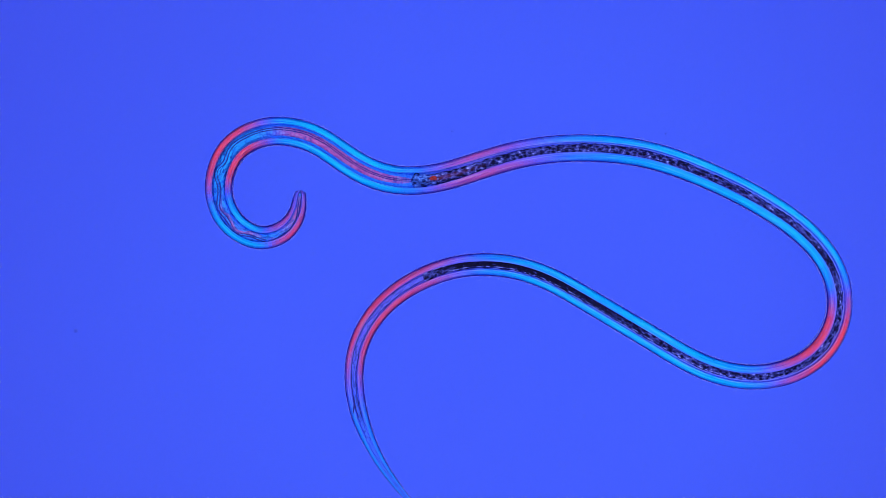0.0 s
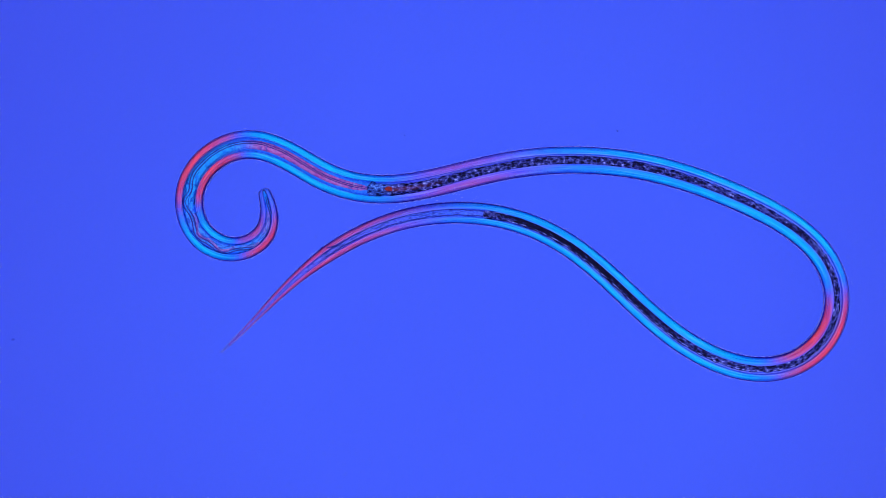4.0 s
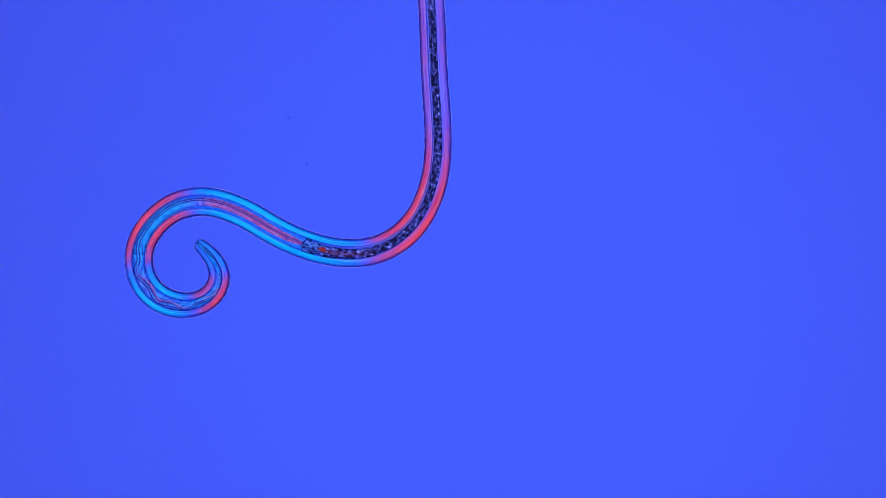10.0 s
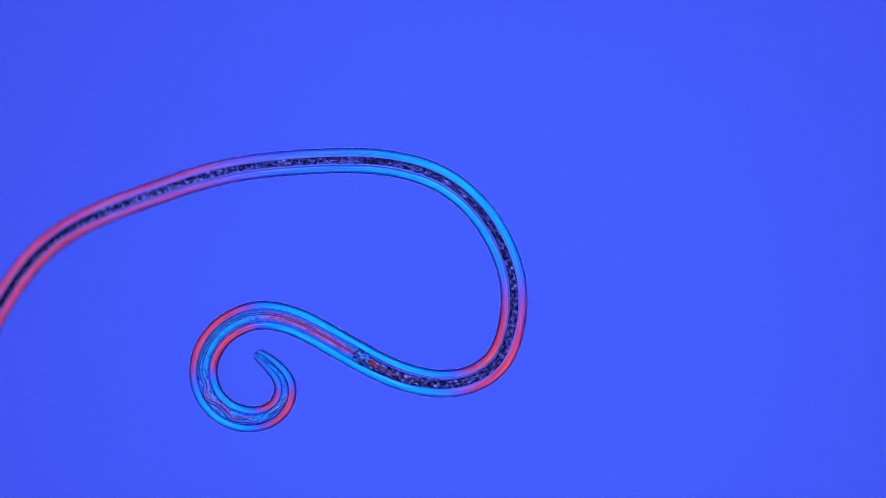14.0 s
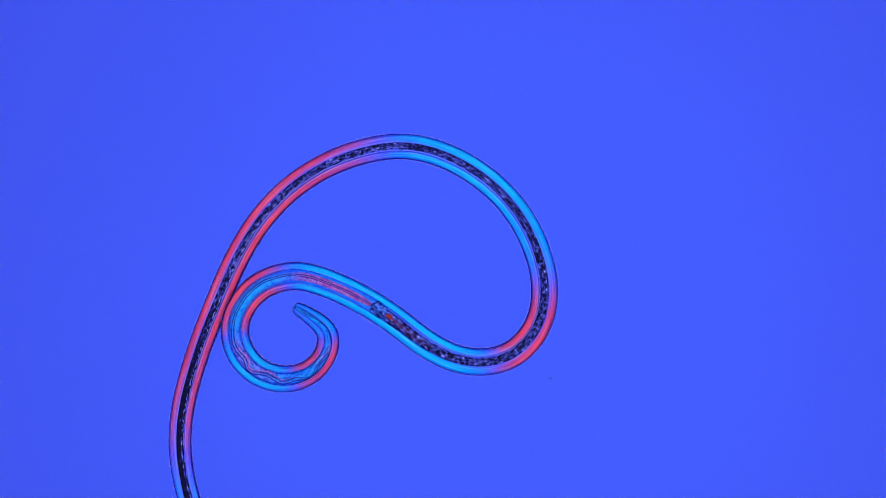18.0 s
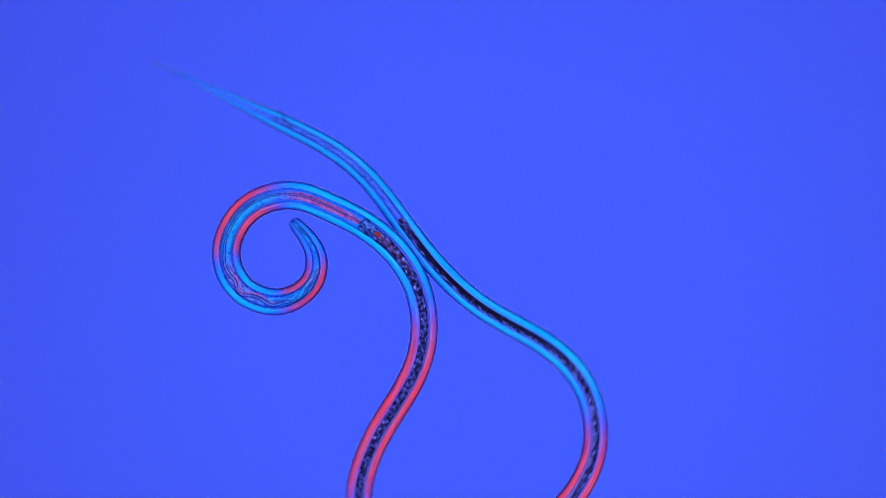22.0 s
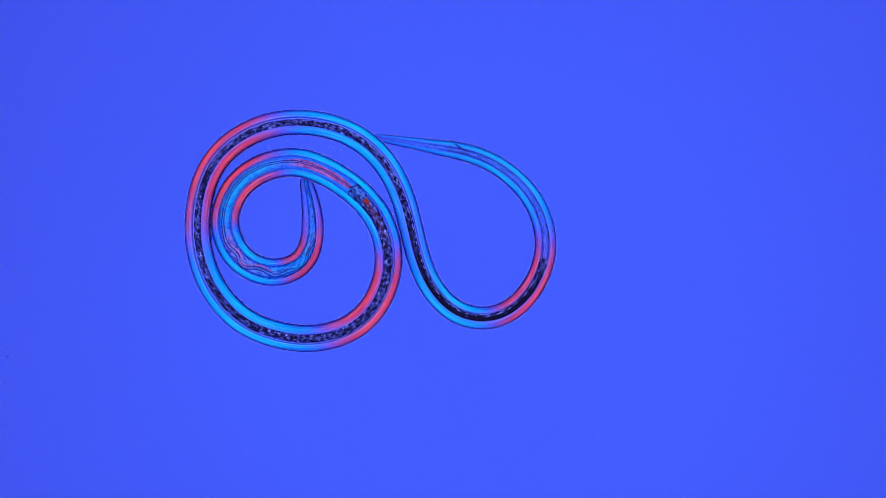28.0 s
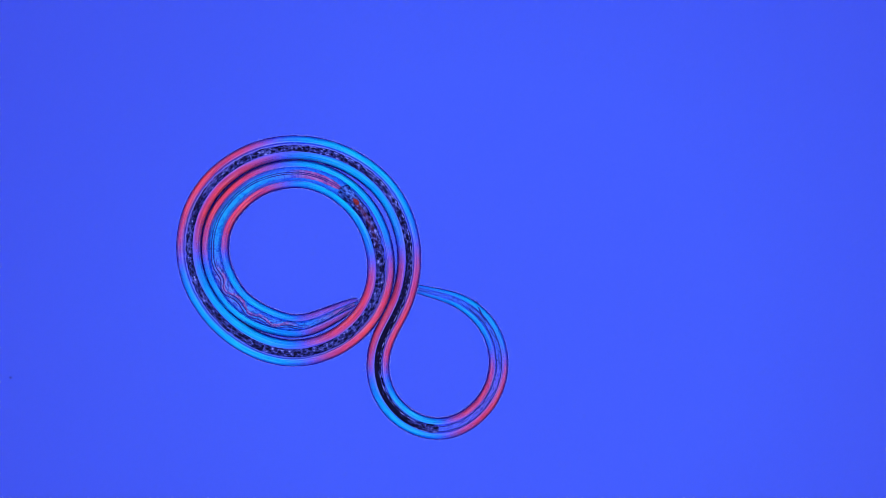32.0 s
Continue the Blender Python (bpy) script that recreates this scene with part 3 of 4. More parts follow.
bend(7.4, 341, 354, 365, 385, 369, 423, 344, 453, 307, 462, 269, 450, 242, 422, 231, 385, 237, 346, 258, 313, 290, 290, 328, 279, 367, 281, 404, 295, 438, 315, 472, 335, 507, 352, 581, 367, 657, 359, 722, 322, 772, 264, 817, 203, 868, 147, 925, 97, 990, 57, 1060, 28, 1133, 7, 1206, -14, 1278, -37, 1351, -59, 1426, -74, 1501, -70, 1560, -25, 1587, 45, 1595, 121, 1567, 190, 1518, 249, 1459, 296, 1394, 336, 1328, 373, 1260, 408, 1192, 441, 1124, 474, 1058, 513, 1002, 564, 967, 631, 939, 701)
bend(7.5, 341, 354, 365, 385, 369, 423, 344, 453, 307, 462, 269, 450, 242, 422, 231, 385, 237, 346, 258, 313, 290, 290, 327, 279, 367, 281, 403, 295, 438, 315, 471, 335, 507, 352, 581, 367, 656, 359, 722, 322, 771, 264, 817, 203, 868, 147, 925, 97, 990, 58, 1060, 29, 1133, 7, 1206, -14, 1278, -37, 1351, -58, 1425, -73, 1501, -69, 1560, -24, 1587, 47, 1595, 122, 1566, 191, 1517, 250, 1457, 295, 1391, 333, 1325, 371, 1258, 406, 1189, 439, 1121, 472, 1056, 511, 1001, 563, 967, 631, 939, 701)
bend(8, 334, 354, 361, 383, 370, 420, 347, 452, 310, 464, 272, 456, 243, 430, 229, 394, 232, 355, 250, 320, 281, 295, 317, 282, 357, 282, 394, 293, 429, 311, 463, 332, 497, 350, 571, 368, 646, 359, 708, 321, 754, 263, 793, 197, 830, 131, 876, 71, 929, 17, 986, -33, 1047, -79, 1111, -119, 1178, -155, 1248, -184, 1320, -206, 1395, -219, 1470, -214, 1535, -178, 1559, -107, 1548, -33, 1522, 39, 1487, 106, 1441, 166, 1390, 222, 1339, 278, 1286, 333, 1234, 387, 1186, 446, 1151, 513, 1132, 587, 1118, 661)
bend(8.5, 334, 354, 361, 383, 372, 419, 351, 451, 315, 465, 277, 457, 247, 432, 232, 396, 235, 357, 253, 322, 282, 297, 319, 283, 358, 283, 396, 294, 431, 312, 464, 333, 499, 351, 572, 369, 647, 363, 713, 327, 756, 265, 782, 194, 807, 123, 838, 53, 872, -14, 911, -79, 954, -141, 1003, -199, 1058, -252, 1117, -298, 1183, -336, 1253, -364, 1328, -374, 1402, -358, 1458, -310, 1486, -240, 1490, -164, 1480, -89, 1460, -16, 1435, 55, 1402, 123, 1361, 187, 1321, 251, 1286, 318, 1264, 390, 1255, 466, 1247, 541)
bend(9, 340, 387, 369, 414, 380, 450, 361, 483, 326, 500, 288, 493, 258, 467, 242, 432, 242, 393, 259, 357, 288, 332, 325, 318, 364, 317, 402, 328, 437, 345, 470, 365, 505, 384, 578, 403, 652, 397, 715, 361, 757, 299, 777, 227, 795, 154, 812, 80, 830, 7, 849, -66, 870, -139, 893, -211, 917, -283, 946, -353, 978, -421, 1016, -486, 1065, -544, 1130, -581, 1203, -571, 1261, -523, 1306, -462, 1343, -396, 1374, -328, 1402, -257, 1427, -186, 1450, -114, 1472, -42, 1491, 31, 1512, 104, 1536, 176, 1563, 246)
bend(9.5, 344, 415, 373, 442, 386, 478, 370, 513, 334, 529, 296, 524, 264, 502, 246, 467, 246, 428, 262, 393, 290, 365, 326, 349, 364, 345, 403, 354, 438, 370, 473, 389, 507, 408, 578, 432, 653, 430, 718, 393, 758, 329, 777, 256, 783, 181, 788, 106, 798, 31, 809, -44, 824, -118, 849, -189, 888, -254, 940, -308, 1003, -349, 1074, -376, 1148, -388, 1223, -386, 1297, -371, 1367, -342, 1431, -302, 1488, -253, 1537, -195, 1581, -134, 1621, -70, 1658, -4, 1690, 64, 1718, 134, 1744, 205, 1771, 276, 1798, 346)
bend(10, 347, 429, 375, 456, 388, 492, 370, 526, 334, 540, 295, 534, 264, 511, 248, 475, 250, 436, 268, 402, 297, 375, 332, 360, 371, 358, 409, 368, 444, 384, 478, 404, 513, 422, 585, 445, 660, 444, 724, 407, 762, 342, 775, 268, 773, 193, 768, 117, 765, 42, 761, -33, 760, -109, 773, -183, 802, -252, 845, -314, 900, -365, 964, -405, 1033, -435, 1106, -457, 1180, -470, 1255, -475, 1330, -470, 1404, -454, 1474, -427, 1541, -392, 1603, -349, 1659, -299, 1710, -243, 1754, -182, 1795, -118, 1834, -54, 1874, 10)
bend(10.5, 352, 455, 380, 483, 393, 519, 376, 553, 341, 568, 302, 562, 271, 539, 255, 503, 255, 465, 273, 430, 301, 403, 337, 388, 375, 385, 413, 395, 449, 411, 483, 430, 517, 449, 588, 474, 663, 476, 730, 445, 772, 384, 788, 310, 784, 235, 768, 161, 748, 89, 724, 18, 703, -55, 690, -129, 688, -204, 698, -278, 724, -349, 765, -412, 818, -466, 878, -511, 946, -544, 1017, -569, 1090, -583, 1166, -587, 1241, -579, 1314, -561, 1384, -532, 1449, -496, 1511, -452, 1569, -404, 1624, -353, 1679, -301, 1734, -250)
bend(11, 354, 470, 382, 498, 396, 533, 381, 568, 346, 584, 308, 578, 276, 556, 259, 521, 258, 483, 275, 447, 302, 420, 338, 404, 376, 400, 414, 409, 450, 425, 484, 444, 518, 464, 588, 491, 662, 498, 733, 476, 780, 419, 799, 346, 793, 271, 770, 199, 736, 133, 696, 70, 656, 6, 617, -59, 582, -125, 555, -195, 541, -269, 544, -344, 566, -416, 601, -482, 650, -540, 708, -588, 772, -626, 841, -656, 914, -675, 989, -681, 1064, -674, 1137, -660, 1211, -643, 1284, -626, 1357, -609, 1431, -592, 1504, -575)
bend(11.5, 362, 507, 391, 534, 405, 569, 391, 604, 356, 621, 318, 616, 285, 595, 268, 560, 266, 522, 281, 486, 308, 459, 344, 442, 382, 437, 420, 446, 456, 461, 490, 480, 524, 499, 593, 528, 667, 538, 740, 520, 788, 465, 807, 392, 800, 317, 773, 247, 735, 183, 687, 126, 635, 71, 583, 17, 535, -41, 491, -101, 451, -165, 417, -232, 392, -303, 372, -376, 360, -450, 353, -525, 348, -599, 344, -675, 341, -750, 343, -825, 350, -900, 360, -974, 371, -1049, 379, -1124, 387, -1198, 394, -1273, 401, -1348)
bend(12, 371, 559, 400, 586, 415, 621, 401, 656, 367, 673, 328, 670, 296, 649, 277, 615, 274, 577, 288, 541, 315, 513, 350, 495, 388, 490, 426, 498, 462, 513, 497, 531, 531, 550, 599, 581, 673, 594, 746, 579, 795, 525, 814, 452, 807, 378, 779, 309, 738, 246, 686, 192, 627, 146, 566, 101, 511, 51, 457, -1, 401, -51, 343, -99, 285, -147, 225, -192, 163, -234, 98, -271, 29, -300, -43, -322, -117, -334, -192, -340, -267, -339, -342, -335, -417, -329, -492, -322, -566, -316, -641, -309, -716, -303)
bend(12.5, 383, 629, 412, 655, 429, 690, 416, 726, 383, 743, 344, 742, 311, 722, 291, 689, 286, 650, 299, 613, 326, 585, 360, 566, 399, 560, 438, 567, 474, 581, 508, 599, 542, 619, 609, 652, 682, 668, 756, 656, 809, 606, 830, 534, 823, 460, 794, 392, 752, 330, 699, 279, 635, 239, 569, 204, 506, 163, 444, 121, 381, 80, 317, 42, 252, 4, 184, -27, 112, -49, 38, -61, -37, -62, -111, -53, -184, -35, -255, -11, -322, 23, -385, 64, -444, 109, -503, 156, -562, 201, -621, 248, -680, 294)
bend(13, 383, 635, 412, 660, 431, 693, 421, 730, 388, 749, 349, 748, 316, 730, 294, 698, 288, 659, 300, 621, 325, 592, 359, 573, 398, 566, 438, 571, 474, 585, 508, 603, 541, 624, 608, 658, 680, 677, 754, 669, 811, 623, 836, 553, 830, 479, 800, 411, 758, 350, 704, 301, 638, 267, 568, 240, 499, 210, 431, 180, 362, 149, 294, 119, 224, 91, 152, 71, 78, 62, 3, 66, -70, 83, -140, 109, -206, 144, -269, 185, -325, 235, -373, 292, -416, 353, -457, 416, -499, 478, -540, 540, -582, 602)
bend(14, 452, 625, 482, 648, 504, 680, 497, 717, 466, 739, 428, 740, 393, 724, 369, 694, 361, 656, 370, 619, 393, 588, 426, 567, 463, 558, 502, 563, 538, 576, 572, 594, 606, 613, 672, 649, 742, 674, 816, 676, 879, 640, 906, 571, 907, 497, 883, 426, 841, 365, 783, 319, 713, 294, 639, 285, 564, 286, 490, 291, 416, 301, 343, 319, 272, 343, 202, 369, 135, 400, 74, 444, 26, 501, -12, 565, -43, 633, -67, 703, -82, 777, -89, 851, -90, 926, -90, 1000, -89, 1075, -89, 1150, -89, 1224)
bend(14.5, 484, 620, 515, 642, 540, 671, 539, 709, 511, 734, 473, 737, 437, 724, 410, 697, 397, 660, 402, 622, 423, 589, 453, 566, 490, 554, 529, 555, 566, 566, 601, 583, 635, 602, 699, 639, 768, 669, 841, 675, 907, 643, 941, 578, 943, 503, 925, 431, 887, 367, 830, 319, 759, 298, 685, 297, 611, 310, 540, 333, 473, 364, 410, 404, 354, 453, 303, 508, 259, 568, 224, 634, 204, 706, 198, 780, 201, 855, 214, 928, 239, 999, 273, 1065, 316, 1126, 363, 1184, 411, 1241, 458, 1299, 506, 1357)
bend(16.5, 510, 599, 545, 616, 573, 643, 568, 680, 543, 709, 507, 721, 469, 713, 439, 690, 422, 655, 420, 617, 436, 583, 463, 555, 499, 539, 537, 536, 576, 546, 612, 560, 645, 577, 709, 618, 769, 660, 842, 677, 912, 657, 953, 596, 959, 522, 941, 452, 905, 387, 851, 337, 783, 306, 710, 300, 637, 315, 570, 346, 509, 386, 459, 441, 422, 504, 386, 570, 358, 637, 338, 706, 328, 777, 329, 847, 344, 921, 365, 991, 389, 1061, 422, 1126, 459, 1189, 500, 1250, 540, 1312, 581, 1373, 623, 1434)
bend(17, 514, 588, 549, 605, 577, 632, 572, 669, 547, 698, 511, 711, 473, 704, 442, 682, 424, 648, 421, 610, 436, 575, 463, 547, 498, 530, 536, 527, 575, 536, 611, 550, 645, 567, 709, 608, 768, 651, 840, 671, 911, 654, 954, 595, 962, 521, 944, 450, 907, 385, 854, 334, 787, 300, 714, 291, 641, 306, 573, 336, 512, 378, 462, 433, 422, 496, 389, 563, 357, 630, 332, 700, 319, 773, 320, 847, 336, 920, 360, 990, 389, 1059, 426, 1124, 467, 1186, 509, 1248, 550, 1310, 591, 1371, 633, 1433)
bend(17.5, 518, 563, 552, 582, 579, 609, 574, 646, 549, 675, 513, 688, 475, 683, 443, 662, 424, 629, 419, 591, 434, 555, 460, 527, 495, 510, 533, 506, 571, 514, 607, 528, 642, 545, 705, 586, 765, 629, 835, 653, 907, 638, 953, 582, 962, 508, 944, 437, 907, 372, 854, 321, 789, 285, 716, 271, 643, 284, 574, 313, 513, 355, 463, 409, 423, 472, 391, 539, 361, 607, 336, 678, 322, 750, 321, 824, 337, 897, 361, 968, 390, 1037, 425, 1103, 466, 1164, 508, 1226, 549, 1288, 590, 1350, 632, 1411)
bend(18, 520, 543, 553, 563, 579, 591, 575, 628, 550, 657, 514, 670, 476, 666, 443, 646, 422, 614, 417, 576, 430, 540, 456, 511, 490, 494, 528, 489, 566, 497, 602, 511, 637, 528, 700, 568, 760, 612, 828, 639, 901, 629, 951, 576, 963, 503, 945, 431, 908, 367, 855, 315, 791, 278, 719, 260, 646, 268, 576, 294, 514, 335, 463, 388, 423, 451, 392, 518, 364, 587, 340, 658, 323, 730, 320, 804, 333, 877, 357, 948, 385, 1017, 418, 1084, 458, 1146, 499, 1208, 540, 1270, 582, 1332, 623, 1393)
bend(18.5, 521, 532, 553, 552, 580, 580, 576, 617, 551, 646, 515, 660, 477, 657, 444, 638, 422, 606, 417, 568, 428, 531, 452, 501, 487, 483, 525, 478, 563, 486, 600, 500, 634, 517, 697, 557, 757, 601, 823, 633, 896, 630, 951, 580, 968, 509, 953, 436, 918, 371, 867, 317, 804, 278, 733, 258, 659, 261, 587, 280, 522, 316, 469, 367, 428, 429, 395, 495, 365, 564, 340, 634, 321, 705, 312, 779, 320, 852, 339, 924, 363, 994, 394, 1062, 432, 1126, 470, 1189, 508, 1253, 546, 1317, 584, 1380)
bend(19, 521, 515, 553, 535, 580, 563, 577, 600, 553, 629, 517, 644, 479, 642, 445, 623, 423, 592, 417, 554, 426, 516, 449, 485, 484, 466, 523, 461, 561, 469, 598, 484, 632, 501, 695, 541, 754, 585, 817, 623, 890, 630, 951, 589, 979, 521, 976, 448, 945, 380, 900, 321, 840, 278, 769, 256, 696, 249, 622, 256, 552, 281, 493, 326, 448, 384, 410, 448, 376, 515, 348, 583, 323, 653, 304, 724, 299, 797, 303, 871, 318, 944, 344, 1013, 375, 1081, 407, 1148, 439, 1215, 470, 1282, 502, 1349)
bend(19.5, 522, 491, 554, 511, 580, 540, 578, 577, 554, 606, 519, 621, 480, 619, 446, 603, 422, 572, 415, 535, 423, 497, 446, 466, 479, 446, 517, 439, 556, 445, 593, 459, 627, 476, 690, 515, 748, 561, 807, 606, 877, 627, 948, 605, 993, 547, 1006, 475, 988, 403, 954, 337, 902, 285, 835, 252, 764, 232, 690, 225, 617, 235, 551, 268, 497, 318, 451, 377, 409, 439, 373, 503, 337, 568, 302, 633, 277, 702, 261, 775, 259, 849, 273, 922, 292, 994, 315, 1064, 341, 1134, 367, 1203, 393, 1273)
bend(20, 522, 478, 554, 499, 579, 528, 578, 565, 554, 595, 519, 610, 480, 608, 446, 593, 421, 563, 412, 526, 420, 489, 443, 457, 475, 437, 512, 428, 550, 433, 587, 446, 622, 462, 685, 500, 739, 551, 790, 606, 849, 650, 921, 667, 990, 643, 1035, 585, 1048, 512, 1040, 439, 1013, 370, 965, 313, 906, 269, 840, 235, 768, 216, 695, 222, 626, 249, 565, 291, 509, 340, 454, 390, 398, 439, 341, 486, 286, 536, 238, 593, 203, 658, 185, 730, 180, 804, 184, 878, 198, 951, 214, 1023, 230, 1096)
bend(20.5, 522, 460, 552, 483, 575, 514, 570, 551, 545, 580, 509, 593, 471, 590, 437, 572, 416, 541, 410, 503, 421, 466, 444, 436, 478, 417, 515, 410, 553, 417, 589, 431, 623, 449, 685, 490, 734, 546, 764, 613, 785, 685, 818, 751, 875, 797, 947, 808, 1015, 781, 1071, 732, 1102, 665, 1108, 591, 1096, 518, 1073, 447, 1035, 384, 975, 341, 904, 322, 830, 324, 757, 338, 684, 353, 611, 362, 536, 365, 462, 362, 388, 364, 316, 383, 250, 416, 191, 461, 137, 513, 83, 563, 27, 612, -30, 660)
bend(20.7, 522, 454, 551, 479, 574, 510, 569, 547, 545, 577, 509, 590, 471, 587, 437, 569, 415, 538, 409, 500, 420, 463, 443, 432, 476, 413, 513, 406, 552, 412, 588, 425, 623, 443, 685, 483, 736, 539, 766, 606, 779, 679, 791, 753, 829, 818, 899, 848, 973, 840, 1036, 805, 1084, 749, 1108, 680, 1116, 606, 1109, 532, 1087, 461, 1034, 411, 967, 380, 895, 369, 822, 374, 748, 381, 674, 381, 598, 373, 525, 359, 453, 348, 380, 351, 309, 366, 241, 397, 178, 436, 114, 475, 50, 513, -16, 548)
bend(21, 521, 447, 550, 473, 572, 504, 569, 542, 545, 572, 509, 585, 471, 583, 437, 565, 415, 534, 408, 496, 418, 459, 441, 428, 474, 408, 511, 400, 549, 404, 586, 417, 621, 433, 683, 473, 734, 527, 764, 594, 772, 668, 769, 742, 785, 814, 832, 870, 902, 890, 975, 878, 1038, 840, 1084, 782, 1112, 713, 1123, 640, 1118, 566, 1086, 500, 1028, 453, 958, 430, 884, 424, 810, 421, 737, 411, 665, 391, 596, 363, 526, 341, 452, 332, 378, 334, 305, 349, 235, 373, 165, 397, 94, 420, 23, 442)
bend(21.5, 518, 437, 547, 463, 569, 494, 566, 532, 542, 562, 507, 575, 468, 572, 435, 553, 413, 522, 407, 484, 417, 447, 441, 417, 474, 397, 512, 390, 550, 395, 585, 410, 619, 428, 679, 472, 727, 528, 758, 595, 761, 669, 740, 740, 725, 812, 735, 885, 783, 939, 855, 953, 929, 943, 996, 912, 1046, 858, 1084, 795, 1106, 724, 1107, 650, 1078, 582, 1022, 535, 952, 510, 879, 495, 810, 471, 744, 435, 682, 395, 619, 355, 552, 324, 480, 307, 406, 302, 332, 302, 257, 301, 183, 297, 109, 294)
bend(22, 516, 390, 542, 419, 559, 453, 556, 491, 532, 520, 496, 534, 458, 529, 426, 509, 406, 476, 402, 438, 414, 402, 438, 372, 471, 353, 509, 346, 547, 352, 583, 367, 617, 383, 679, 424, 726, 481, 749, 551, 745, 625, 716, 693, 677, 756, 646, 823, 637, 897, 676, 956, 747, 977, 821, 975, 893, 959, 960, 928, 1014, 878, 1048, 812, 1052, 738, 1026, 669, 975, 616, 912, 578, 848, 540, 792, 492, 743, 436, 699, 376, 653, 318, 597, 270, 532, 233, 465, 201, 398, 169, 331, 137, 264, 107)
bend(22.3, 514, 376, 539, 406, 556, 441, 553, 479, 531, 508, 495, 522, 457, 519, 425, 499, 404, 466, 399, 428, 410, 392, 434, 362, 467, 342, 504, 334, 542, 340, 578, 353, 613, 371, 674, 413, 720, 471, 744, 540, 739, 614, 704, 681, 648, 728, 592, 779, 549, 844, 556, 917, 602, 981, 672, 1014, 746, 1023, 817, 1015, 879, 990, 927, 950, 959, 891, 962, 817, 938, 757, 897, 700, 850, 641, 812, 576, 786, 507, 764, 436, 738, 365, 700, 300, 654, 238, 605, 185, 561, 125, 515, 68, 464, 15)
bend(22.5, 513, 369, 537, 399, 554, 434, 552, 472, 530, 502, 494, 516, 456, 513, 424, 493, 403, 461, 397, 423, 408, 386, 432, 356, 465, 336, 502, 328, 540, 333, 576, 346, 611, 364, 671, 407, 717, 465, 742, 534, 733, 607, 695, 671, 640, 720, 578, 761, 528, 815, 505, 885, 511, 958, 560, 1012, 628, 1042, 701, 1054, 775, 1050, 846, 1030, 905, 987, 929, 918, 914, 846, 887, 777, 851, 712, 819, 645, 796, 575, 778, 503, 762, 430, 743, 359, 715, 290, 679, 225, 639, 162, 605, 96, 575, 29)
bend(23, 514, 347, 536, 378, 551, 413, 548, 451, 525, 482, 490, 496, 452, 492, 420, 471, 400, 439, 395, 401, 407, 364, 432, 335, 465, 315, 502, 307, 541, 311, 577, 324, 611, 341, 672, 384, 716, 443, 739, 513, 730, 586, 688, 646, 628, 689, 561, 721, 489, 739, 418, 761, 360, 806, 332, 874, 330, 948, 346, 1020, 387, 1081, 451, 1116, 525, 1119, 593, 1092, 647, 1041, 681, 975, 696, 903, 701, 829, 714, 756, 737, 685, 763, 616, 787, 546, 806, 474, 822, 401, 835, 328, 847, 255, 859, 182)
bend(23.5, 525, 323, 540, 359, 549, 396, 544, 434, 522, 465, 487, 480, 449, 477, 416, 457, 397, 424, 393, 386, 404, 350, 429, 320, 462, 300, 499, 292, 537, 297, 573, 311, 607, 330, 666, 374, 711, 432, 733, 502, 723, 575, 683, 637, 622, 679, 551, 698, 477, 698, 404, 685, 330, 676, 259, 693, 205, 743, 179, 812, 172, 886, 181, 959, 228, 1015, 299, 1030, 371, 1013, 435, 976, 488, 925, 530, 863, 574, 804, 625, 751, 680, 700, 731, 646, 779, 590, 827, 533, 873, 475, 921, 419, 972, 365)
bend(24, 525, 318, 539, 354, 547, 392, 541, 430, 518, 460, 482, 473, 444, 467, 413, 446, 394, 412, 392, 374, 405, 338, 431, 310, 464, 291, 502, 284, 540, 288, 576, 301, 611, 318, 671, 361, 711, 423, 729, 495, 720, 568, 684, 632, 626, 677, 556, 702, 482, 706, 409, 693, 338, 671, 266, 656, 193, 668, 130, 706, 87, 766, 67, 837, 63, 910, 103, 970, 175, 986, 247, 973, 315, 943, 375, 900, 428, 848, 485, 801, 548, 761, 614, 728, 680, 694, 745, 657, 809, 620, 874, 586, 941, 554)
bend(24.5, 527, 311, 540, 347, 548, 385, 543, 423, 520, 453, 484, 466, 446, 462, 414, 441, 395, 408, 392, 370, 405, 334, 430, 305, 464, 287, 501, 280, 539, 285, 576, 298, 610, 315, 670, 358, 709, 421, 726, 492, 719, 566, 684, 631, 629, 680, 561, 709, 487, 718, 414, 709, 342, 689, 272, 665, 203, 639, 130, 625, 57, 631, -8, 666, -52, 725, -63, 796, -31, 862, 30, 903, 103, 904, 172, 877, 240, 847, 308, 818, 376, 789, 447, 766, 519, 750, 592, 736, 664, 720, 737, 706, 811, 697)
bend(24.7, 526, 311, 540, 347, 548, 385, 543, 423, 520, 453, 484, 466, 446, 462, 414, 441, 395, 408, 392, 370, 405, 334, 430, 305, 464, 287, 501, 280, 539, 285, 576, 298, 610, 315, 670, 358, 709, 421, 726, 492, 718, 566, 682, 630, 626, 678, 558, 706, 484, 714, 411, 703, 341, 678, 276, 643, 214, 602, 151, 564, 82, 536, 8, 535, -61, 559, -106, 616, -118, 689, -94, 758, -34, 800, 40, 804, 114, 802, 187, 793, 260, 776, 331, 757, 403, 740, 477, 732, 551, 736, 625, 742, 699, 747)
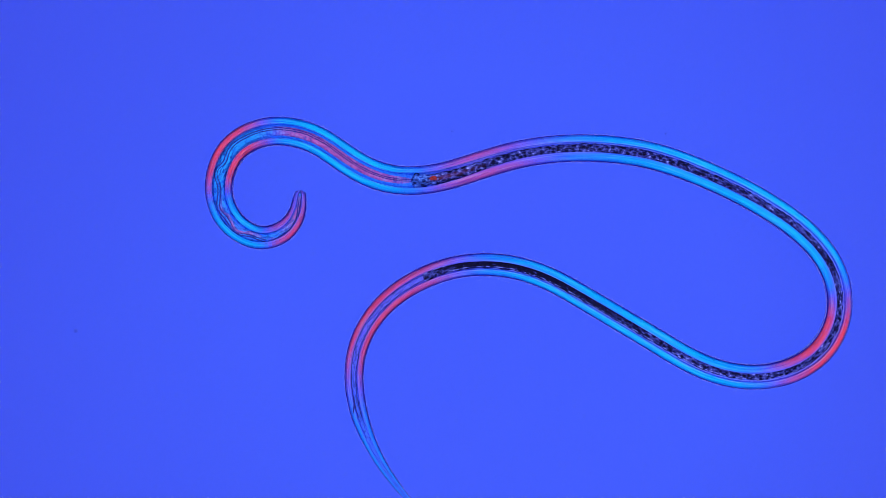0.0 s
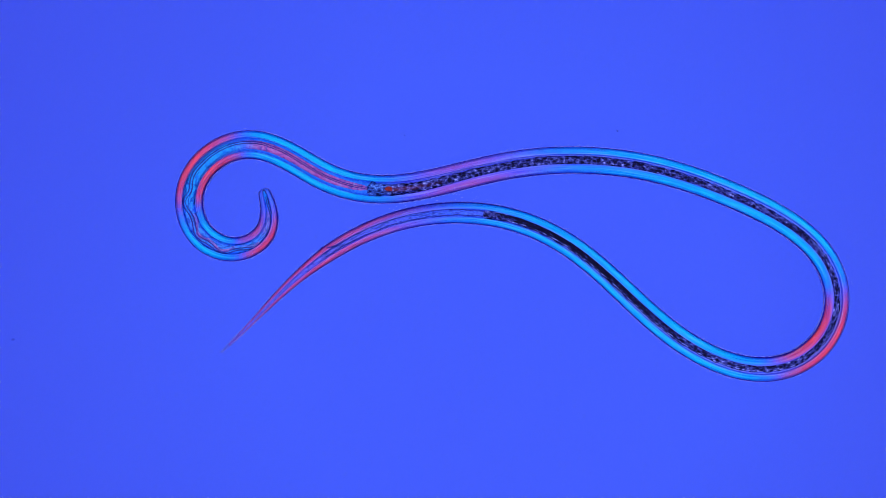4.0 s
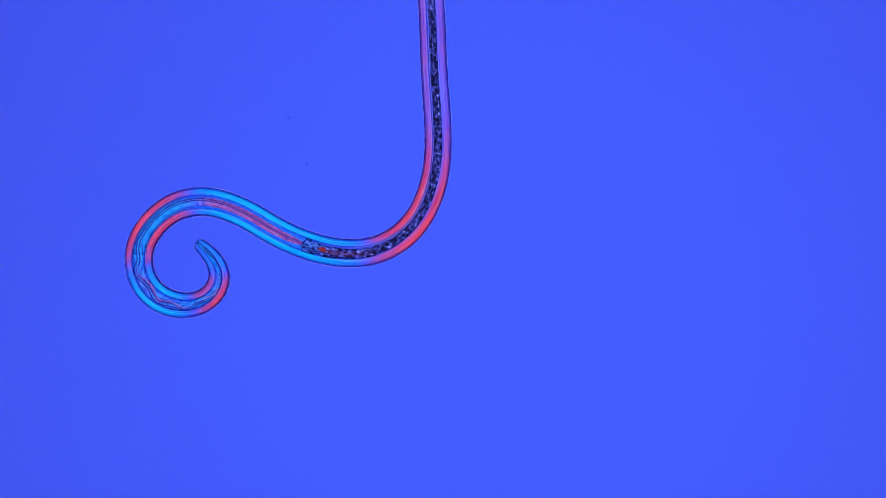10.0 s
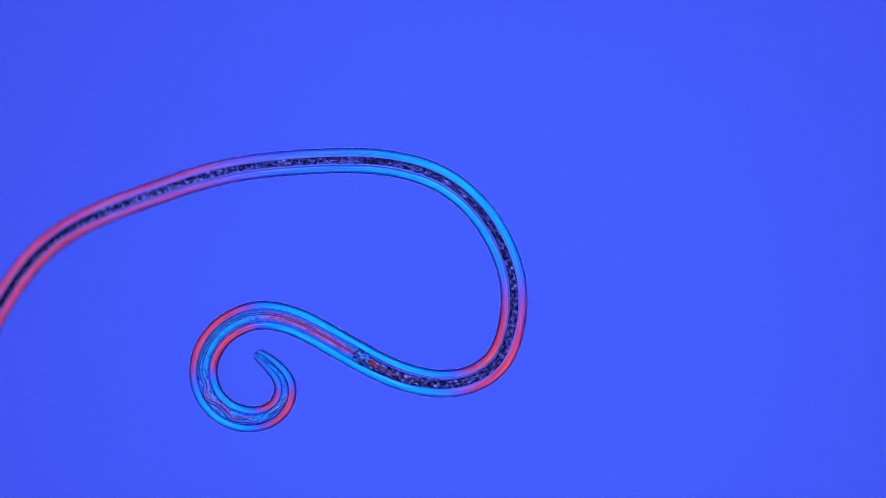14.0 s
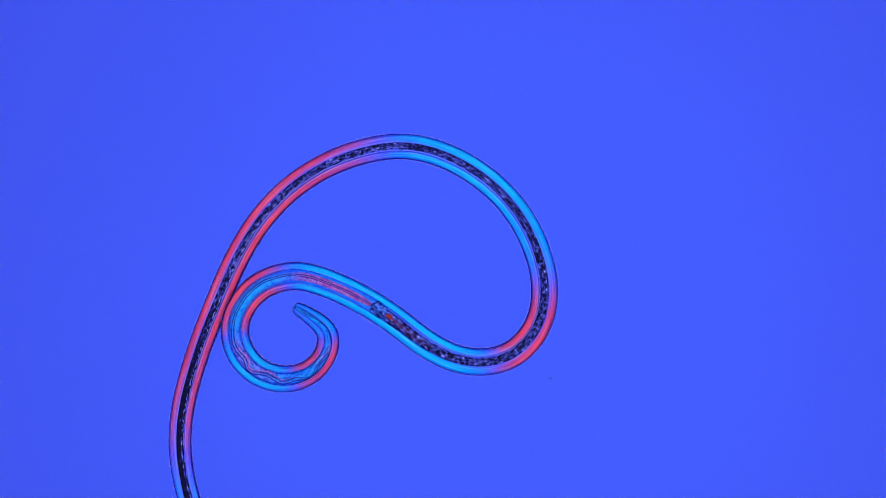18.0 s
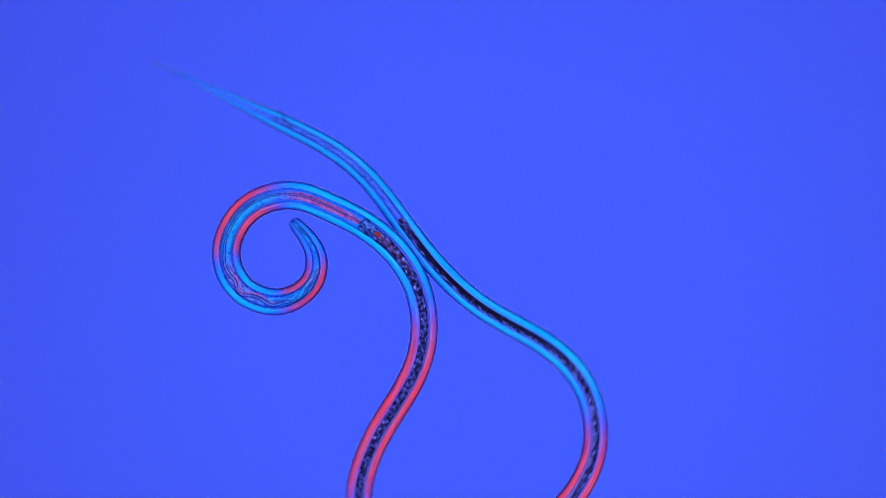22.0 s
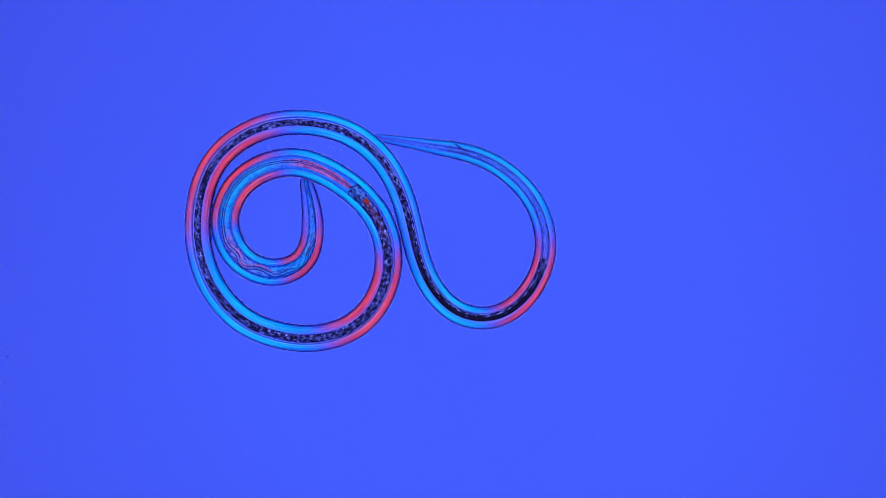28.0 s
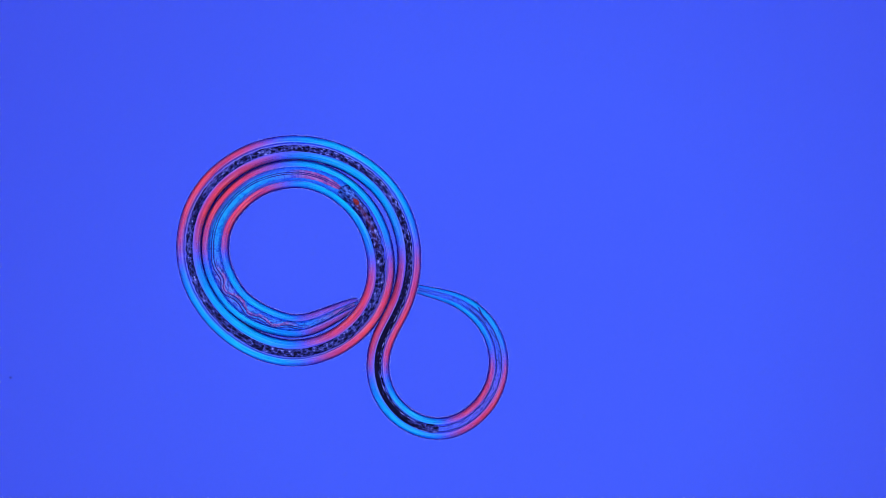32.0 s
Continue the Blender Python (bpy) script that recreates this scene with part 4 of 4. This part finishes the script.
bend(25, 526, 311, 540, 347, 548, 385, 543, 423, 520, 453, 484, 466, 446, 462, 414, 441, 395, 408, 392, 370, 404, 334, 430, 305, 463, 287, 501, 280, 539, 285, 576, 298, 610, 315, 670, 358, 709, 421, 726, 492, 716, 565, 680, 629, 624, 677, 555, 705, 482, 712, 409, 700, 341, 670, 280, 628, 223, 581, 172, 526, 128, 467, 73, 419, 0, 406, -70, 425, -110, 486, -113, 559, -82, 626, -24, 670, 48, 686, 122, 698, 196, 705, 269, 711, 343, 719, 416, 732, 488, 749, 560, 768, 631, 789)
bend(25.1, 526, 311, 540, 347, 548, 385, 543, 423, 520, 453, 484, 466, 446, 462, 414, 441, 395, 408, 392, 370, 404, 334, 430, 305, 463, 287, 501, 280, 539, 285, 575, 298, 610, 315, 670, 358, 708, 420, 726, 492, 716, 565, 680, 629, 623, 676, 552, 696, 478, 691, 409, 667, 347, 626, 294, 574, 246, 518, 202, 458, 160, 397, 111, 342, 44, 311, -29, 319, -95, 353, -131, 416, -125, 488, -81, 547, -15, 580, 57, 596, 129, 615, 200, 635, 272, 653, 343, 674, 411, 703, 477, 737, 542, 774)
bend(25.2, 527, 311, 540, 347, 548, 385, 543, 423, 520, 453, 484, 466, 446, 462, 414, 441, 395, 408, 392, 370, 404, 334, 430, 305, 463, 287, 501, 280, 539, 285, 575, 298, 610, 315, 670, 358, 709, 420, 722, 493, 710, 565, 668, 625, 604, 661, 531, 670, 460, 649, 398, 609, 344, 558, 303, 496, 279, 426, 271, 353, 267, 279, 257, 205, 228, 138, 165, 100, 92, 102, 38, 150, 15, 220, 31, 291, 67, 356, 113, 414, 165, 467, 219, 517, 275, 567, 331, 615, 385, 666, 435, 720, 489, 771)
bend(25.3, 525, 313, 541, 349, 550, 386, 544, 424, 520, 453, 484, 466, 446, 461, 414, 440, 396, 407, 394, 369, 408, 333, 434, 305, 468, 286, 506, 280, 543, 288, 578, 304, 611, 324, 668, 371, 706, 434, 711, 507, 683, 575, 633, 628, 562, 647, 489, 633, 426, 594, 379, 538, 354, 469, 349, 395, 361, 322, 386, 252, 421, 187, 456, 122, 477, 51, 473, -23, 425, -67, 351, -60, 283, -33, 241, 25, 228, 98, 233, 171, 252, 243, 276, 313, 297, 384, 314, 456, 330, 529, 349, 600, 371, 671)
bend(25.5, 525, 313, 542, 348, 551, 385, 545, 423, 521, 453, 485, 465, 447, 461, 415, 441, 397, 407, 395, 369, 409, 334, 435, 305, 468, 286, 506, 280, 543, 288, 578, 305, 611, 325, 668, 372, 705, 435, 709, 508, 681, 576, 629, 628, 557, 645, 485, 632, 421, 594, 375, 537, 353, 466, 348, 393, 359, 319, 387, 251, 430, 191, 478, 134, 508, 67, 509, -7, 464, -54, 391, -52, 319, -33, 266, 14, 244, 85, 246, 159, 260, 231, 281, 302, 300, 374, 313, 447, 325, 520, 337, 593, 349, 666)
bend(27.5, 536, 308, 546, 345, 553, 383, 550, 421, 533, 454, 499, 472, 461, 471, 428, 454, 405, 423, 398, 385, 406, 348, 427, 316, 458, 294, 494, 283, 533, 284, 569, 295, 603, 314, 657, 363, 687, 430, 681, 503, 640, 563, 574, 594, 501, 592, 433, 563, 382, 511, 354, 443, 350, 370, 370, 299, 419, 245, 486, 216, 560, 214, 629, 239, 683, 289, 714, 355, 738, 425, 780, 485, 848, 510, 914, 481, 954, 420, 952, 348, 914, 285, 852, 245, 781, 226, 708, 215, 635, 207, 561, 209, 488, 217)
bend(28, 539, 314, 548, 351, 553, 389, 551, 428, 535, 462, 502, 480, 464, 479, 430, 461, 408, 431, 399, 394, 407, 356, 427, 325, 458, 302, 494, 290, 532, 289, 569, 301, 602, 319, 657, 368, 686, 435, 679, 508, 638, 568, 571, 597, 498, 594, 430, 566, 380, 512, 354, 444, 352, 371, 373, 300, 423, 247, 491, 220, 564, 220, 633, 245, 686, 296, 717, 363, 735, 434, 761, 503, 813, 554, 884, 558, 940, 512, 965, 443, 952, 371, 907, 313, 844, 276, 772, 260, 700, 248, 627, 237, 554, 223)
bend(28.5, 542, 322, 551, 360, 556, 398, 554, 436, 538, 470, 504, 488, 466, 488, 433, 470, 410, 440, 401, 403, 408, 366, 428, 334, 458, 310, 494, 297, 532, 296, 570, 306, 603, 324, 656, 374, 684, 442, 678, 514, 635, 574, 568, 602, 494, 598, 428, 568, 380, 513, 356, 444, 355, 371, 379, 302, 431, 250, 500, 226, 574, 228, 642, 255, 693, 308, 724, 374, 732, 446, 738, 516, 770, 578, 830, 608, 893, 591, 938, 540, 948, 472, 923, 407, 874, 357, 808, 328, 736, 318, 663, 306, 615, 330)
bend(29, 546, 331, 554, 369, 559, 407, 557, 445, 541, 479, 507, 497, 469, 497, 436, 479, 412, 449, 403, 412, 410, 375, 430, 342, 459, 318, 495, 304, 533, 302, 570, 311, 604, 329, 656, 380, 683, 449, 676, 521, 632, 579, 564, 606, 491, 603, 425, 571, 379, 514, 357, 444, 358, 371, 385, 303, 439, 254, 509, 232, 583, 236, 650, 265, 700, 319, 731, 385, 728, 458, 714, 530, 727, 602, 775, 657, 846, 670, 912, 638, 945, 574, 939, 501, 903, 438, 844, 396, 771, 388, 699, 375, 676, 437)
bend(29.5, 558, 336, 565, 374, 570, 412, 567, 450, 550, 484, 517, 502, 479, 504, 444, 489, 418, 461, 407, 425, 411, 388, 429, 354, 456, 328, 491, 311, 528, 306, 566, 313, 600, 330, 654, 380, 680, 449, 673, 522, 631, 580, 563, 608, 490, 604, 424, 572, 381, 513, 360, 442, 362, 370, 392, 302, 448, 256, 520, 238, 593, 246, 658, 278, 707, 333, 732, 401, 727, 474, 705, 544, 698, 614, 728, 678, 790, 708, 859, 694, 906, 642, 916, 572, 893, 504, 842, 454, 772, 436, 702, 416, 674, 414)
bend(30, 569, 341, 576, 379, 580, 417, 577, 455, 560, 489, 527, 508, 489, 511, 453, 499, 425, 473, 411, 438, 412, 400, 428, 365, 454, 337, 487, 318, 524, 310, 562, 315, 597, 330, 651, 380, 676, 449, 670, 522, 630, 582, 562, 610, 489, 606, 424, 572, 383, 512, 363, 441, 367, 368, 399, 302, 458, 258, 530, 244, 603, 256, 667, 291, 714, 347, 734, 417, 726, 490, 696, 558, 669, 626, 680, 698, 734, 745, 806, 749, 868, 711, 894, 643, 883, 571, 840, 512, 772, 483, 705, 456, 673, 391)
bend(31, 647, 436, 629, 471, 606, 501, 577, 525, 543, 543, 505, 546, 469, 531, 440, 507, 418, 475, 408, 438, 411, 400, 427, 366, 453, 338, 486, 318, 523, 309, 561, 313, 597, 328, 648, 379, 673, 448, 664, 521, 623, 582, 556, 610, 483, 604, 419, 569, 378, 508, 359, 437, 369, 364, 410, 303, 474, 268, 547, 258, 618, 275, 678, 318, 717, 380, 730, 452, 713, 524, 674, 587, 637, 650, 638, 722, 686, 777, 756, 792, 819, 756, 853, 691, 845, 619, 797, 564, 730, 534, 684, 481, 677, 407)
bend(31.5, 648, 503, 617, 526, 586, 547, 552, 565, 515, 572, 478, 562, 445, 542, 418, 515, 399, 482, 392, 444, 397, 406, 412, 371, 437, 342, 470, 322, 506, 311, 545, 310, 581, 321, 638, 367, 671, 433, 673, 506, 639, 570, 577, 610, 504, 618, 435, 595, 384, 543, 353, 475, 348, 403, 378, 336, 433, 288, 503, 264, 576, 267, 644, 296, 694, 349, 721, 418, 721, 491, 694, 560, 658, 624, 652, 697, 693, 756, 762, 779, 829, 751, 867, 689, 862, 616, 820, 556, 753, 529, 690, 496, 677, 424)
bend(32, 636, 535, 601, 551, 566, 567, 529, 577, 491, 572, 455, 558, 423, 536, 400, 506, 385, 471, 381, 433, 389, 395, 409, 363, 437, 336, 470, 318, 508, 309, 546, 310, 582, 322, 639, 368, 670, 434, 671, 508, 637, 572, 576, 614, 504, 624, 435, 600, 379, 552, 343, 487, 337, 414, 362, 346, 415, 294, 483, 266, 556, 265, 625, 289, 682, 336, 716, 401, 724, 474, 705, 546, 674, 612, 675, 685, 720, 742, 790, 758, 853, 721, 882, 655, 867, 584, 813, 534, 743, 513, 684, 478, 674, 405)
# ---- body line ends ----


def smooth_line(at, values, where):
    """Natural cubic spline through values at the stations at."""
    n, h = len(at), np.diff(at)
    a, b = np.zeros((n, n)), np.zeros_like(values)
    a[0, 0] = a[-1, -1] = 1
    for i in range(1, n - 1):
        a[i, i - 1:i + 2] = h[i - 1], 2 * (h[i - 1] + h[i]), h[i]
        b[i] = 6 * ((values[i + 1] - values[i]) / h[i] - (values[i] - values[i - 1]) / h[i - 1])
    m = np.linalg.solve(a, b)
    i = np.clip(np.searchsorted(at, where) - 1, 0, n - 2)
    d, w = (where - at[i])[:, None], h[i][:, None]
    return values[i] + d * ((values[i + 1] - values[i]) / w - w * (2 * m[i] + m[i + 1]) / 6) + d * d * m[i] / 2 + d ** 3 * (m[i + 1] - m[i]) / (6 * w)


def glide(times, values, t):
    """Cubic between keyed values, without overshoot at rest."""
    k = min(max(int(np.searchsorted(times, t, side="right")) - 1, 0), len(times) - 2)

    def slope(i):
        if i == 0 or i == len(times) - 1:
            return 0 * values[0]
        left = (values[i] - values[i - 1]) / (times[i] - times[i - 1])
        right = (values[i + 1] - values[i]) / (times[i + 1] - times[i])
        wl, wr = times[i + 1] - times[i], times[i] - times[i - 1]
        mean = (left * wl + right * wr) / (wl + wr)
        cap = 2 * np.minimum(np.abs(left), np.abs(right))
        return np.where(left * right > 0, np.clip(mean, -cap, cap), 0.0)

    w = times[k + 1] - times[k]
    u = (t - times[k]) / w
    return (values[k] * (1 + 2 * u) * (1 - u) ** 2 + slope(k) * w * u * (1 - u) ** 2
            + values[k + 1] * u * u * (3 - 2 * u) + slope(k + 1) * w * u * u * (u - 1))


def eased(a, reach):
    """Values along the body with their kinks eased out, the ends held."""
    w = np.exp(-0.5 * (np.arange(-2 * reach, 2 * reach + 1) / reach) ** 2)
    n = 2 * reach
    padded = np.concatenate([2 * a[0] - a[n:0:-1], a, 2 * a[-1] - a[-2:-n - 2:-1]])
    return np.convolve(padded, w / w.sum(), mode="valid")


def lay_out(head, headings, lengths):
    """The line of the body from its head on."""
    return np.vstack([head, head + np.cumsum(np.column_stack([np.cos(headings), np.sin(headings)]) * lengths[:, None], axis=0)])


STEP = 0.2


def crawl_rows():
    """Place and heading of every segment at steps through the clip."""
    times = np.array([b[0] for b in BENDS])
    heads, turns, steps = [], [], []
    for t, xy in BENDS:
        line = smooth_line(NODES, np.column_stack([xy[:, 0] - 784, 441 - xy[:, 1]]), STATIONS)
        d = np.diff(line, axis=0)
        ang = np.unwrap(np.arctan2(d[:, 1], d[:, 0]))
        if turns:
            ang -= 2 * math.pi * round((ang[60] - turns[-1][60]) / (2 * math.pi))
        heads.append(line[0])
        turns.append(ang)
        steps.append(np.hypot(d[:, 0], d[:, 1]))
    rows = [[] for _ in SEGMENTS]
    mids = (STATIONS[:-1] + STATIONS[1:]) / 2
    lift = np.interp(mids, [2250, 2600], [14, 0])
    axis = np.array([radius(s) for s in mids]) + lift
    for t in sorted({round(float(t), 2) for t in (*times, *np.arange(0, 32.01, STEP))}):
        h, a, l = glide(times, heads, t), glide(times, turns, t), glide(times, steps, t)
        ends = lay_out(h, a, l)
        k = min(max(int(np.searchsorted(times, t, side="right")) - 1, 0), len(times) - 2)
        between = math.sin(math.pi * min((t - times[k]) / (times[k + 1] - times[k]), 1.0)) ** 2
        if between > 0.01:                                 # between the known bends the line stays supple
            a = a + (eased(a, 11) - a) * between * np.interp(mids, [560, 820], [0, 1])
            soft = lay_out(h, a, l)
            ends = soft + np.column_stack([eased(d, 40) for d in (ends - soft).T])
            way = np.diff(ends, axis=0)
            a = np.arctan2(way[:, 1], way[:, 0])
        mid = (ends[1:] + ends[:-1]) / 2
        for i, row in enumerate(rows):
            row.append((float(t), pose(mid[i, 0] * P, mid[i, 1] * P, axis[i] * P, 0, 0, math.degrees(a[i]))))
    return rows


def motions():
    for seg, rows in zip(SEGMENTS, crawl_rows()):
        walk(seg, rows)
    for ob, (r, rows) in zip(SPECKS, DRIFTS):
        walk(ob, [(t, pose((x - 784) * P, (441 - y) * P, r * 0.5 * P)) for t, x, y in rows])


motions()
